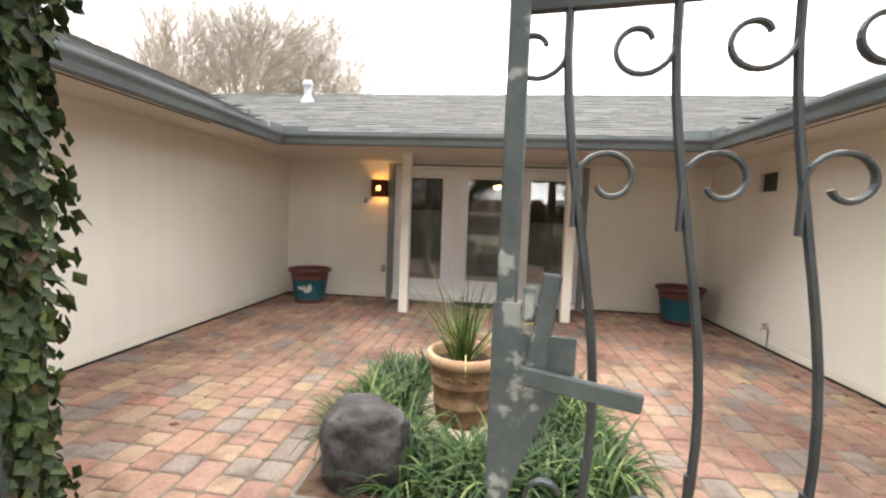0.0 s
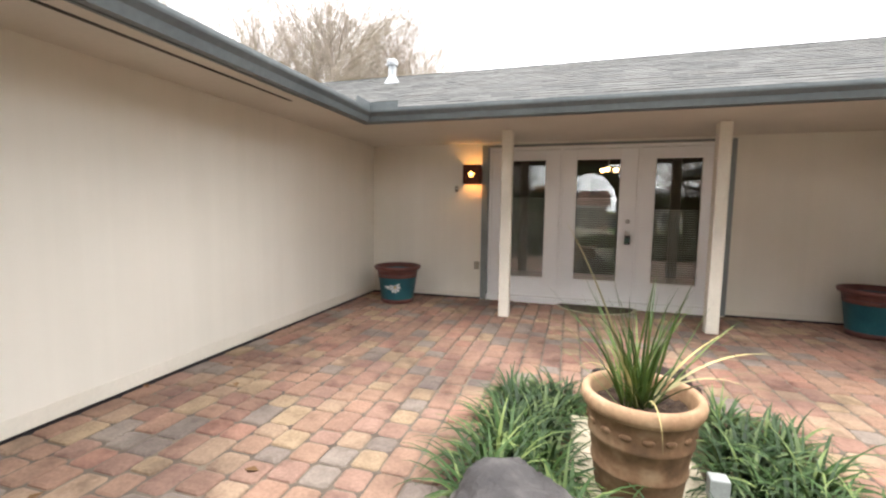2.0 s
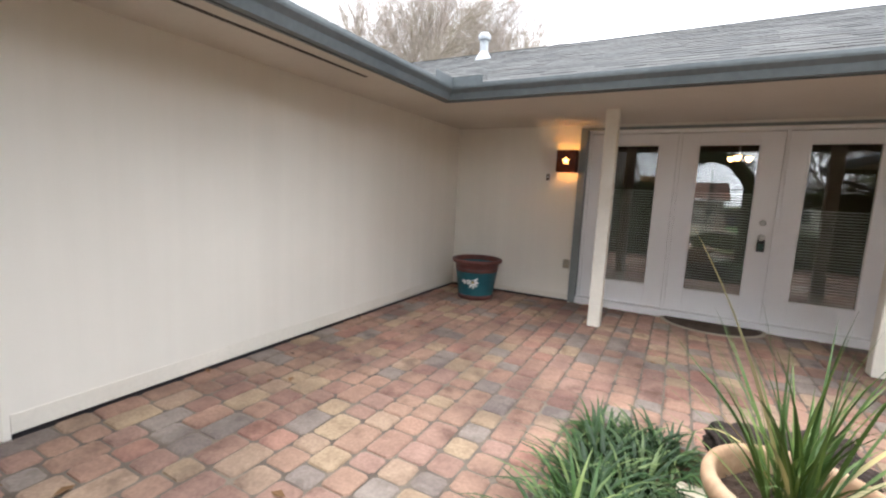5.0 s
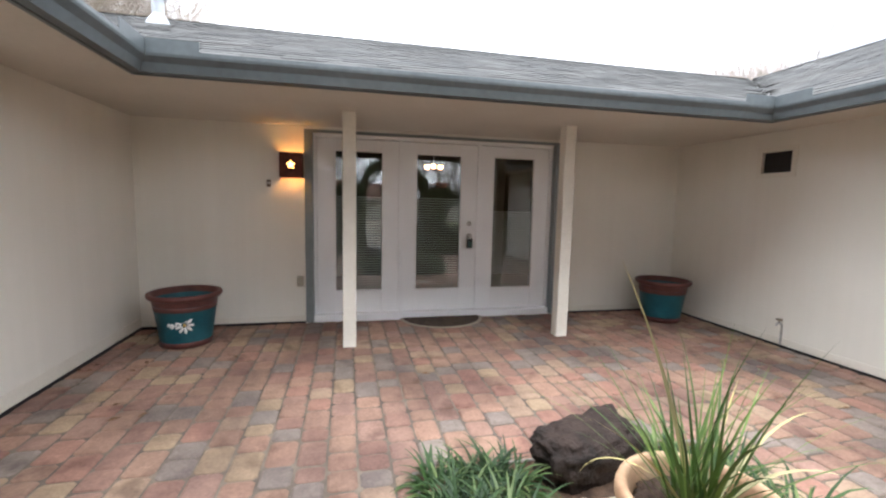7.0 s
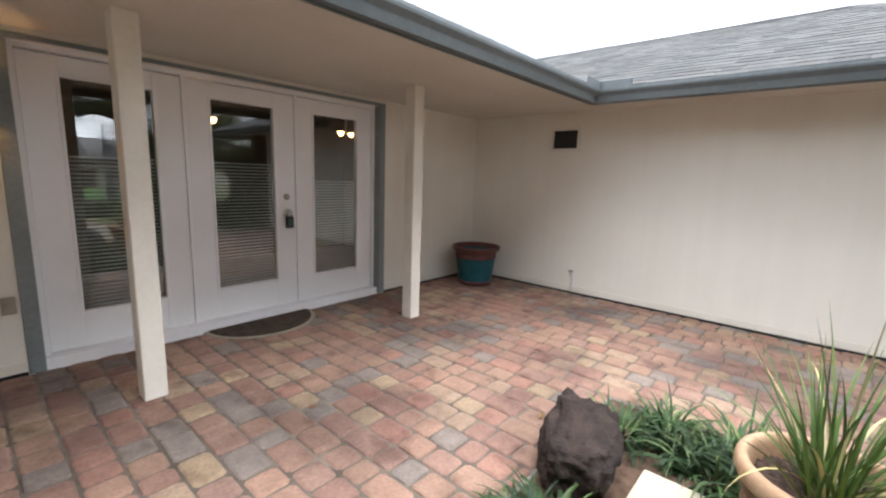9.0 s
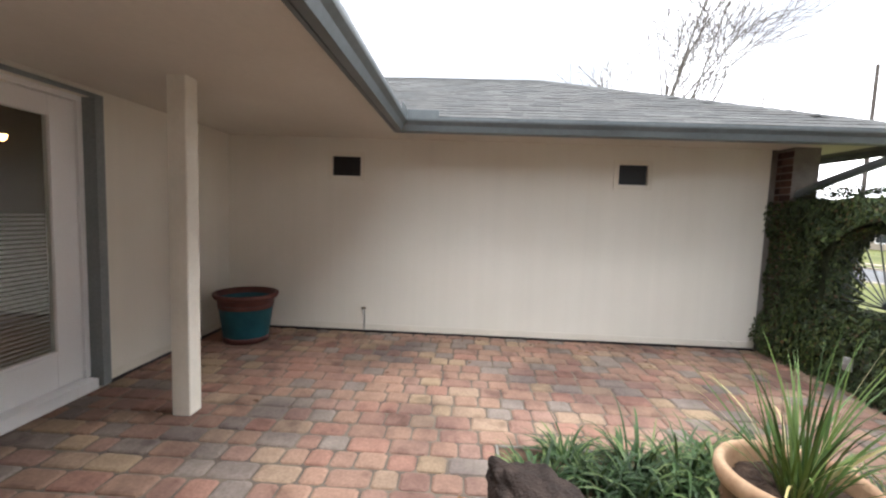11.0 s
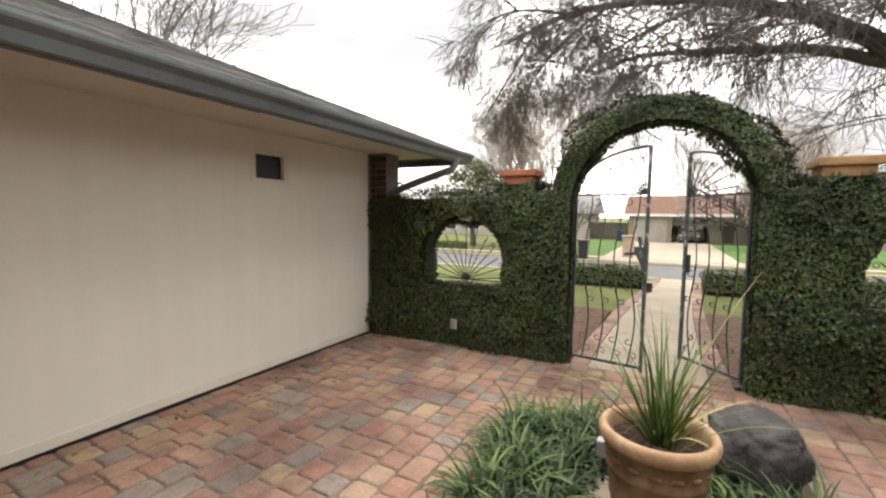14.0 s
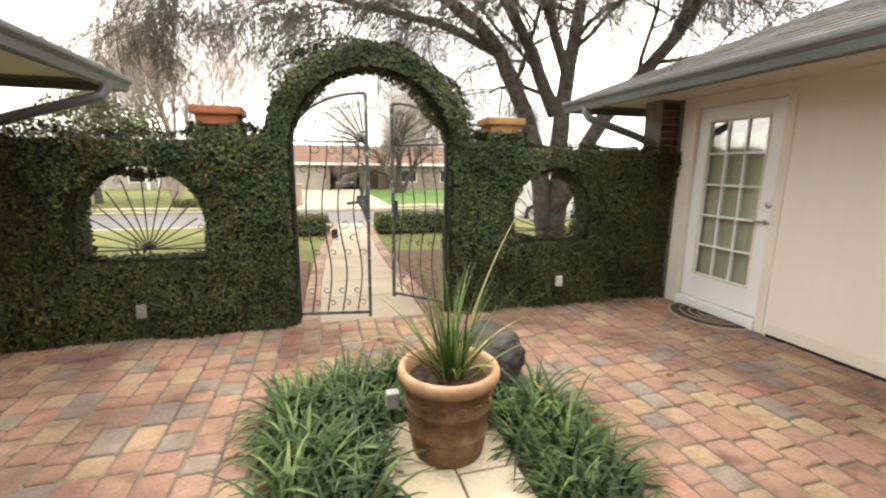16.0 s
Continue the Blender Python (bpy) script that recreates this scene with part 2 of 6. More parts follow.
ROCK_GREY = surface("dark_grey_rock", [(0.3, (0.028, 0.026, 0.027)), (0.55, (0.065, 0.06, 0.06)), (0.78, (0.16, 0.15, 0.14))], 6.0, 45.0, 0.8, bump=0.7, depth=0.012)
ROCK_BROWN = surface("brown_lava_rock", [(0.3, (0.014, 0.010, 0.008)), (0.7, (0.05, 0.033, 0.026))], 9.0, 60.0, 0.85, bump=0.9, depth=0.015)
TEAL = surface("teal_glazed_clay", [(0.3, (0.012, 0.075, 0.10)), (0.7, (0.028, 0.125, 0.15))], 6.0, 60.0, 0.45, bump=0.15)
POT_RED = surface("brick_red_glaze", [(0.3, (0.085, 0.035, 0.032)), (0.7, (0.15, 0.058, 0.048))], 8.0, 60.0, 0.5, bump=0.1)
PETAL = plain("white_paint", (0.72, 0.72, 0.70), 0.5)
LAMP_METAL = surface("rusty_red_lamp_metal", [(0.3, (0.06, 0.018, 0.012)), (0.7, (0.14, 0.04, 0.025))], 12.0, 80.0, 0.55, 0.3)
GLOW = glow_material("lamp_glow", (1.0, 0.55, 0.16), 14.0)
BULB = glow_material("bulb_glow", (1.0, 0.52, 0.16), 5.0)
MAT = surface("brown_doormat", [(0.3, (0.035, 0.024, 0.017)), (0.7, (0.08, 0.055, 0.038))], 12.0, 160.0, 0.97, bump=0.9, depth=0.006)
MAT_EDGE = plain("mat_edge", (0.33, 0.29, 0.22), 0.85)
IVY = leaf_material("ivy_leaf", [(0.009, 0.017, 0.006), (0.026, 0.048, 0.013), (0.058, 0.088, 0.022), (0.014, 0.028, 0.010), (0.085, 0.112, 0.030), (0.024, 0.038, 0.012), (0.016, 0.028, 0.009), (0.036, 0.056, 0.015), (0.075, 0.042, 0.02)], 0.6)
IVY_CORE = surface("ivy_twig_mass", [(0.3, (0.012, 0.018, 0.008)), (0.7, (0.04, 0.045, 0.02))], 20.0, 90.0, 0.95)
TURF = leaf_material("lily_turf_blade", [(0.010, 0.028, 0.007), (0.026, 0.060, 0.014), (0.015, 0.040, 0.010), (0.036, 0.080, 0.019), (0.019, 0.048, 0.012), (0.14, 0.19, 0.07), (0.06, 0.105, 0.03)])
BLADE = leaf_material("strap_leaf", [(0.03, 0.066, 0.014), (0.07, 0.125, 0.028), (0.15, 0.215, 0.06), (0.05, 0.10, 0.022)])
BLADE_DRY = leaf_material("dry_strap_leaf", [(0.42, 0.36, 0.17), (0.52, 0.47, 0.26)])
BARK = surface("grey_bark", [(0.3, (0.05, 0.042, 0.038)), (0.7, (0.12, 0.102, 0.09))], 9.0, 50.0, 0.95, bump=0.6, depth=0.02)
TWIG = surface("grey_twig_bark", [(0.3, (0.085, 0.074, 0.068)), (0.7, (0.17, 0.15, 0.135))], 6.0, 50.0, 0.95, bump=0.3)
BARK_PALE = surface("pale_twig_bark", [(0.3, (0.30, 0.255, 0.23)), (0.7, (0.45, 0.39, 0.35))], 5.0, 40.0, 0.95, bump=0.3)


# ---- building helpers ----
def part(name, bm, mat, parent=None, label="", smooth=False):
    """Links a bmesh as one mesh object, under a thing or a part when parent is given."""
    me = bpy.data.meshes.new(name)
    bm.to_mesh(me)
    bm.free()
    me.materials.append(mat)
    if smooth:
        me.polygons.foreach_set("use_smooth", [True] * len(me.polygons))
    ob = new(name, me)
    if parent is not None:
        ob.parent = parent
    if label:
        ob["label"] = label
    return ob


def joined_mesh(name, verts, faces, mat, parent=None, smooth=False):
    me = bpy.data.meshes.new(name)
    me.from_pydata(verts, [], faces)
    me.materials.append(mat)
    if smooth:
        me.polygons.foreach_set("use_smooth", [True] * len(me.polygons))
    ob = new(name, me)
    if parent is not None:
        ob.parent = parent
    return ob


def thing(name, label, category, group="", kind="", at=(0, 0, 0), turn=0.0):
    ob = new(name)
    ob.matrix_world = pose(*at, 0, 0, turn)
    return tagged(ob, label, category, group, kind)


def box(bm, x0, x1, y0, y1, z0, z1, bevel=0.0, segments=1):
    m = Matrix.LocRotScale(((x0 + x1) / 2, (y0 + y1) / 2, (z0 + z1) / 2), None, (x1 - x0, y1 - y0, z1 - z0))
    vs = bmesh.ops.create_cube(bm, size=1.0, matrix=m)["verts"]
    if bevel:
        es = list({e for v in vs for e in v.link_edges})
        bmesh.ops.bevel(bm, geom=es, offset=bevel, segments=segments, affect="EDGES", profile=0.6)
    return bm


def boxes(*specs, bevel=0.0):
    bm = bmesh.new()
    for s in specs:
        box(bm, *s, bevel=bevel)
    return bm


def lathe(bm, profile, steps=32, at=(0, 0, 0)):
    """Turns (radius, z) pairs round the upright axis."""
    rings = []
    for r, z in profile:
        rings.append([bm.verts.new((at[0] + r * math.cos(2 * math.pi * k / steps), at[1] + r * math.sin(2 * math.pi * k / steps), at[2] + z)) for k in range(steps)])
    for a, b in zip(rings, rings[1:]):
        for k in range(steps):
            bm.faces.new((a[k], a[(k + 1) % steps], b[(k + 1) % steps], b[k]))
    return bm


def tube(bm, pts, radius, sides=6, flat=1.0, taper=None):
    """A bar swept along points; taper: the radius at the end."""
    pts = [Vector(p) for p in pts]
    n = len(pts)
    ref = None
    rings = []
    for i, p in enumerate(pts):
        d = (pts[min(i + 1, n - 1)] - pts[max(i - 1, 0)]).normalized()
        if ref is None:
            ref = d.cross(Vector((0, 1, 0)))
            if ref.length < 0.1:
                ref = d.cross(Vector((1, 0, 0)))
        ref = (ref - d * ref.dot(d)).normalized()
        up = d.cross(ref)
        r = radius if taper is None else radius + (taper - radius) * i / max(n - 1, 1)
        rings.append([bm.verts.new(p + r * (ref * math.cos(a) + up * flat * math.sin(a))) for a in [2 * math.pi * k / sides for k in range(sides)]])
    for a, b in zip(rings, rings[1:]):
        for k in range(sides):
            bm.faces.new((a[k], a[(k + 1) % sides], b[(k + 1) % sides], b[k]))
    bm.faces.new(rings[0][::-1])
    bm.faces.new(rings[-1])
    return bm


def extruded(bm, outline, holes, y0, y1):
    """A wall panel in the x-z plane from an outline and holes, from y0 to y1."""
    def ring(pts, y):
        return [bm.verts.new((x, y, z)) for x, z in pts]
    loops = [ring(p, y0) for p in [outline] + holes]
    edges = []
    for vs in loops:
        edges += [bm.edges.new((vs[i], vs[(i + 1) % len(vs)])) for i in range(len(vs))]
    front = [g for g in bmesh.ops.triangle_fill(bm, use_beauty=True, edges=edges)["geom"] if isinstance(g, bmesh.types.BMFace)]
    got = bmesh.ops.extrude_face_region(bm, geom=front)
    bmesh.ops.translate(bm, verts=[v for v in got["geom"] if isinstance(v, bmesh.types.BMVert)], vec=(0, y1 - y0, 0))
    bmesh.ops.recalc_face_normals(bm, faces=bm.faces[:])
    return bm


def profile_along(bm, profile, path):
    """Sweeps a section (outward, z) along a level path with mitred corners; outward is to the left of the way."""
    P = [Vector((x, y)) for x, y in path]
    rings = []
    for i, p in enumerate(P):
        a = (P[i] - P[i - 1]).normalized() if i else None
        b = (P[i + 1] - P[i]).normalized() if i < len(P) - 1 else None
        na = Vector((-a.y, a.x)) if a is not None else None
        nb = Vector((-b.y, b.x)) if b is not None else None
        if na is None or nb is None:
            m = na or nb
        else:
            m = (na + nb) / (1 + na.dot(nb))
        rings.append([bm.verts.new((p.x + m.x * o, p.y + m.y * o, z)) for o, z in profile])
    k = len(profile)
    for a, b in zip(rings, rings[1:]):
        for j in range(k):
            bm.faces.new((a[j], a[(j + 1) % k], b[(j + 1) % k], b[j]))
    bm.faces.new(rings[0])
    bm.faces.new(rings[-1][::-1])
    bmesh.ops.recalc_face_normals(bm, faces=bm.faces[:])
    return bm


# ---- plan ----
XL, XR = -2.94, 3.51          # faces of the side walls
YB, YD = 6.95, 7.05           # face of the back wall, plane of the doors
SOF = 2.19                    # underside of the soffit
EL, ER, EY = -2.03, 2.57, 4.89  # fascia lines of the three eaves
EF = 0.2                      # front end of the wings' eaves
SLOPE, RISE = 0.414, 2.95      # pitch, run from eave to ridge
ZE = 2.24                     # top of the roof at the eave
WT = 1.0                      # front end of the side walls

# ---- walls ----
def structure(name, bm, mat, label, category):
    return tagged(part(name, bm, mat), label, category, kind="structure")


structure("wall_back", boxes((XL - 0.2, -1.25, YB, YB + 0.18, -0.15, 2.5), (1.75, XR + 0.2, YB, YB + 0.18, -0.15, 2.5), (-1.25, 1.75, YB, YB + 0.18, 2.13, 2.5)),
          SIDING, "cream painted siding wall behind the porch", "wall")
structure("wall_left", boxes((XL - 0.2, XL, WT, 1.1, -0.15, 2.5), (XL - 0.2, XL, 2.17, YB, -0.15, 2.5), (XL - 0.2, XL, 1.1, 2.17, 2.11, 2.5)),
          SIDING, "cream painted siding wall with a glazed door", "wall")
w1, w2 = (5.42, 5.77, 1.755, 2.0), (2.27, 2.61, 1.755, 2.0)
structure("wall_right", boxes((XR, XR + 0.2, WT, w2[0], -0.15, 2.5), (XR, XR + 0.2, w2[1], w1[0], -0.15, 2.5), (XR, XR + 0.2, w1[1], YB, -0.15, 2.5),
                              (XR, XR + 0.2, w2[0], w2[1], -0.15, w2[2]), (XR, XR + 0.2, w2[0], w2[1], w2[3], 2.5),
                              (XR, XR + 0.2, w1[0], w1[1], -0.15, w1[2]), (XR, XR + 0.2, w1[0], w1[1], w1[3], 2.5)),
          SIDING, "cream painted siding wall with two small windows", "wall")
bm = boxes((XL, XL + 0.006, 2.2, YB - 0.006, 0.02, 0.12), (XR - 0.006, XR, WT, YB - 0.006, 0.02, 0.09), (XL + 0.006, -1.28, YB - 0.006, YB, 0.02, 0.085), (1.80, XR - 0.006, YB - 0.006, YB, 0.02, 0.085))
# added dark strip stands in for the shadow line under the skirting
structure("flashing_strip", boxes((XL, XL + 0.005, 2.2, YB - 0.005, -0.02, 0.016), (XR - 0.005, XR, WT, YB - 0.005, -0.02, 0.016), (XL + 0.005, -1.28, YB - 0.005, YB, -0.02, 0.016), (1.80, XR - 0.005, YB - 0.005, YB, -0.02, 0.016)), BLACK, "dark strip standing in for the shadow gap under the skirting board", "trim")
structure("baseboard", bm, CREAM, "cream painted skirting board at the wall foot", "baseboard")
structure("wall_wing_front_left", boxes((-7.3, XL - 0.2, WT, WT + 0.2, -0.15, 2.5)), MORTAR, "brick front wall of the wing", "wall")
structure("wall_wing_front_right", boxes((XR + 0.2, 7.85, WT, WT + 0.2, -0.15, 2.5)), MORTAR, "brick front wall of the wing", "wall")
structure("wall_outer", boxes((-7.5, -7.3, WT, 10.2, -0.15, 2.5), (7.85, 8.05, WT, 10.2, -0.15, 2.5), (-7.3, 7.85, 10.0, 10.2, -0.15, 2.5)), SIDING, "cream painted outer wall of the house", "wall")

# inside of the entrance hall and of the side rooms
# dimness of the unlit rooms is put into their wall and ceiling colour
structure("interior_wall", boxes((-2.9, -2.8, YB + 0.18, 9.9, 0, 2.45), (3.3, 3.4, YB + 0.18, 9.9, 0, 2.45), (-2.8, 3.3, 9.8, 9.9, 0, 2.45)), DARK, "interior wall of the entrance hall, dimness put into its colour", "wall")
structure("interior_floor", boxes((-2.8, 3.3, YB + 0.19, 9.8, -0.05, 0.03)), INNER_FLOOR, "brown tiled floor of the entrance hall", "floor")
structure("interior_ceiling", boxes((-2.8, 3.3, YB + 0.19, 9.8, 2.42, 2.46)), DARK, "ceiling of the entrance hall, dimness put into its colour", "ceiling")
structure("side_room_wall", boxes((XL - 1.2, XL - 1.15, 0.9 + 0.3, 3.0, 0, 2.45), (XR + 1.15, XR + 1.2, WT + 0.2, 6.9, 0, 2.45)), DARK, "inside wall of a side room, dimness put into its colour", "wall")

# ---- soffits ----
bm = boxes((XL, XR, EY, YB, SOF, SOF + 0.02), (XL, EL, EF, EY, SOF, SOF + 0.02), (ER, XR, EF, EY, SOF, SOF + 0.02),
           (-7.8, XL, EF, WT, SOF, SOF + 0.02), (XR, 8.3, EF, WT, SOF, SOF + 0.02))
structure("ceiling", bm, SOFFIT, "cream painted soffit under the eaves and porch, darkened for shade", "ceiling")
structure("soffit_vent", boxes((-2.43, -2.40, 0.6, 4.25, SOF - 0.004, SOF + 0.001), (2.93, 2.95, 3.0, 4.9, SOF - 0.004, SOF + 0.001)), DARK, "narrow dark vent slot in the soffit", "vent")

# ---- roof ----
roof = thing("roof", "grey asphalt shingle hip roof over house and wings", "roof", kind="structure")
ZR = ZE + SLOPE * RISE
RL, RR, RY = EL - RISE, ER + RISE, EY + RISE
OL, OR, OY = RL - RISE, RR + RISE, RY + RISE
planes = [
    [(EL, EY, ZE), (ER, EY, ZE), (RR, RY, ZR), (RL, RY, ZR)],
    [(ER, EY, ZE), (ER, EF, ZE), (RR, EF + RISE, ZR), (RR, RY, ZR)],
    [(EL, EF, ZE), (EL, EY, ZE), (RL, RY, ZR), (RL, EF + RISE, ZR)],
    [(ER, EF, ZE), (OR, EF, ZE), (RR, EF + RISE, ZR)],
    [(OL, EF, ZE), (EL, EF, ZE), (RL, EF + RISE, ZR)],
    [(OR, EF, ZE), (OR, OY, ZE), (RR, RY, ZR), (RR, EF + RISE, ZR)],
    [(OL, OY, ZE), (OL, EF, ZE), (RL, EF + RISE, ZR), (RL, RY, ZR)],
    [(OR, OY, ZE), (OL, OY, ZE), (RL, RY, ZR), (RR, RY, ZR)],
]
bm = bmesh.new()
for poly in planes:
    bm.faces.new([bm.verts.new(Vector(p) - Vector((0, 0, 0.02))) for p in poly])
bmesh.ops.remove_doubles(bm, verts=bm.verts[:], dist=0.001)
bmesh.ops.solidify(bm, geom=bm.faces[:], thickness=0.06)
part("deck", bm, ROOF_BASE, roof)


def inside(poly, u, v):
    c = False
    for (x0, y0), (x1, y1) in zip(poly, poly[1:] + poly[:1]):
        if (y0 > v) != (y1 > v) and u < (x1 - x0) * (v - y0) / (y1 - y0) + x0:
            c = not c
    return c


def shingles(poly, rng):
    """Tabs laid course by course on one slope, each a thin wedge."""
    O = Vector(poly[0])
    U = (Vector(poly[1]) - O).normalized()
    N = U.cross(Vector(poly[2]) - O).normalized()
    if N.z < 0:
        N = -N
    W = N.cross(U)
    if W.z < 0:
        W = -W
    flat = [((Vector(p) - O).dot(U), (Vector(p) - O).dot(W)) for p in poly]
    vs, fs = [], []
    u0, u1, vmax = min(p[0] for p in flat), max(p[0] for p in flat), max(p[1] for p in flat)
    course, v, row = 0.143, -0.02, 0
    while v < vmax:
        u = u0 - rng.random() * 0.3
        while u < u1:
            w = rng.choice((0.16, 0.22, 0.30, 0.33))
            if inside(flat, u + 0.02, v + course) and inside(flat, u + w - 0.02, v + course):
                lift = 0.006 + rng.random() * 0.004
                drop = rng.random() * 0.007
                a = [(u + 0.002, v - drop, lift), (u + w - 0.002, v - drop, lift), (u + w - 0.002, v + course + 0.02, 0.003), (u + 0.002, v + course + 0.02, 0.003)]
                b = [(p, q, -0.005) for p, q, r in a[:2]]
                i = len(vs)
                vs += [tuple(O + U * p + W * q + N * r) for p, q, r in a + b]
                fs += [(i, i + 1, i + 2, i + 3), (i, i + 4, i + 5, i + 1)]
            u += w
        v += course
        row += 1
    return vs, fs


rng = random.Random(5)
for poly in planes[:5]:
    vs, fs = shingles(poly, rng)
    tagged(joined_mesh("shingles", vs, fs, SHINGLE, roof), "weathered grey-brown asphalt shingles", kind="stuff")
bm = bmesh.new()
for a, b in (((RL, RY, ZR), (RR, RY, ZR)), ((RR, RY, ZR), (RR, EF + RISE, ZR)), ((RL, RY, ZR), (RL, EF + RISE, ZR)), ((RR, EF + RISE, ZR), (ER, EF, ZE)), ((RL, EF + RISE, ZR), (EL, EF, ZE))):
    a, b = Vector(a), Vector(b)
    d = (b - a).normalized()
    s = d.cross(Vector((0, 0, 1))).normalized()
    for k in range(int((b - a).length / 0.2)):
        p = a + d * (k * 0.2)
        q = a + d * (k * 0.2 + 0.26)
        dn = Vector((0, 0, -0.04))
        f = [p + s * 0.14 + dn, p + Vector((0, 0, 0.010)), p - s * 0.14 + dn, q - s * 0.14 + dn, q + Vector((0, 0, 0.006)), q + s * 0.14 + dn]
        v6 = [bm.verts.new(x) for x in f]
        bm.faces.new((v6[0], v6[1], v6[4], v6[5]))
        bm.faces.new((v6[1], v6[2], v6[3], v6[4]))
part("ridge_cap", bm, SHINGLE, roof)
# drip edge and fascia under the shingles
court = [(ER, EF), (ER, EY), (EL, EY), (EL, EF)]
whole = [(OR, EF), (ER, EF), (ER, EY), (EL, EY), (EL, EF), (OL, EF)]
structure("fascia", profile_along(bmesh.new(), [(0, 2.095), (0, ZE - 0.03), (-0.022, ZE - 0.03), (-0.022, 2.095)], whole), GUTTER, "grey-green painted fascia board under the eaves", "trim")
gut = [(0.003, 2.10), (0.055, 2.10), (0.062, 2.12), (0.072, 2.15), (0.10, 2.18), (0.104, 2.195), (0.104, 2.217), (0.092, 2.217), (0.092, 2.20), (0.008, 2.125), (0.003, 2.225)]
gutter = thing("gutter", "grey-green painted metal gutter along the eaves", "gutter", kind="structure")
part("trough", profile_along(bmesh.new(), gut, court), GUTTER, gutter)
for x, sx in ((EL, 1), (ER, -1)):
    bm = bmesh.new()
    box(bm, min(x + sx * 0.10, x + sx * 0.103), max(x + sx * 0.10, x + sx * 0.103), EY - 0.38, EY - 0.10, 2.215, 2.275)
    box(bm, min(x + sx * 0.10, x + sx * 0.38), max(x + sx * 0.10, x + sx * 0.38), EY - 0.103, EY - 0.10, 2.215, 2.275)
    part("splash_guard", bm, GUTTER, gutter, "raised metal splash guard at the corner")
    bm = bmesh.new()
    y = 0.62
    pts = [(x + sx * 0.05, y, 2.12), (x + sx * 0.05, y, 2.06), (x + sx * 0.02, y + 0.02, 2.0), (x - sx * 0.45, y + 0.18, 1.82), (x - sx * 0.80, y + 0.25, 1.68), (x - sx * 0.84, y + 0.26, 1.6), (x - sx * 0.84, y + 0.26, 0.1)]
    tube(bm, pts, 0.042, 8)
    part("downspout", bm, GUTTER, gutter, "grey-green downspout with a slanting elbow")

# ---- columns ----
for x in (-0.80, 1.40):
    col = thing("porch_column", "square cream painted wooden porch post", "column", "porch posts", at=(x, 6.07, 0))
    part("shaft", box(bmesh.new(), -0.062, 0.062, -0.062, 0.062, 0.0, SOF, 0.006), CREAM, col)

# ---- floor ----
BX0, BX1, BY0, BY1 = -0.48, 1.20, 2.12, 4.0   # planting bed
structure("floor", boxes((XL, XR, WT - 0.12, BY0, -0.12, -0.012), (XL, XR, BY1, YB, -0.12, -0.012), (XL, BX0, BY0, BY1, -0.12, -0.012), (BX1, XR, BY0, BY1, -0.12, -0.012)), JOINT, "sand bed between the clay pavers of the courtyard", "floor")
structure("threshold", boxes((-1.2, 1.7, YB + 0.0, YB + 0.18, -0.02, 0.07)), WHITE, "white painted door sill", "trim")


# ---- doors and windows ----
def pane_frame(bm, x0, x1, z0, z1, gx0, gx1, gz0, gz1, y0, y1, bevel=0.004):
    """A panel with one rectangular opening, made of stiles and rails."""
    box(bm, x0, gx0, y0, y1, z0, z1, bevel)
    box(bm, gx1, x1, y0, y1, z0, z1, bevel)
    box(bm, gx0, gx1, y0 + 0.0005, y1 - 0.0005, z0, gz0)
    box(bm, gx0, gx1, y0 + 0.0005, y1 - 0.0005, gz1, z1)
    return bm


def full_lite(name, label, x0, x1, gx0, gx1, blind_top):
    door = thing(name, label, "door", "glazed entrance panels", "structure")
    z0, z1, a, b = 0.075, 2.085, 0.34, 1.95
    part("door_leaf", pane_frame(bmesh.new(), x0, x1, z0, z1, gx0, gx1, a, b, YD, YD + 0.044), WHITE, door)
    bm = bmesh.new()
    t = 0.022
    for s in ((gx0 - t, gx0, a - t, b + t), (gx1, gx1 + t, a - t, b + t), (gx0, gx1, a - t, a), (gx0, gx1, b, b + t)):
        box(bm, s[0], s[1], YD - 0.01, YD - 0.0005, s[2], s[3], 0.003)
    part("glazing_bead", bm, WHITE, door)
    g = part("pane", box(bmesh.new(), gx0, gx1, YD + 0.012, YD + 0.016, a, b), GLASS, door)
    g.visible_shadow = False
    bm = bmesh.new()
    z = a + 0.015
    while z < blind_top:
        v = [bm.verts.new(p) for p in ((gx0 + 0.008, YD + 0.026, z), (gx1 - 0.008, YD + 0.026, z), (gx1 - 0.008, YD + 0.033, z + 0.012), (gx0 + 0.008, YD + 0.033, z + 0.013))]
        bm.faces.new(v)
        z += 0.029
    part("blind", bm, BLIND, door, "lowered slatted mini blind behind the glass")
    return door


frame_ob = thing("entrance_frame", "white door frame with grey-green outer trim", "door frame", kind="structure")
part("jamb", boxes((-1.19, -1.152, YD - 0.02, YD + 0.10, 0.07, 2.13), (-0.222, -0.188, YD - 0.015, YD + 0.10, 0.07, 2.095), (0.742, 0.772, YD - 0.015, YD + 0.10, 0.07, 2.095), (1.682, 1.72, YD - 0.02, YD + 0.10, 0.07, 2.13), (-1.152, 1.682, YD - 0.02, YD + 0.10, 2.095, 2.13)), WHITE, frame_ob)
part("trim", boxes((-1.275, -1.19, YB - 0.02, YD + 0.02, 0.0, 2.155), (1.72, 1.795, YB - 0.02, YD + 0.02, 0.0, 2.155), (-1.19, 1.72, YB - 0.02, YB + 0.0, 2.125, 2.155), bevel=0.003), GREY_TRIM, frame_ob, "grey-green painted trim board")
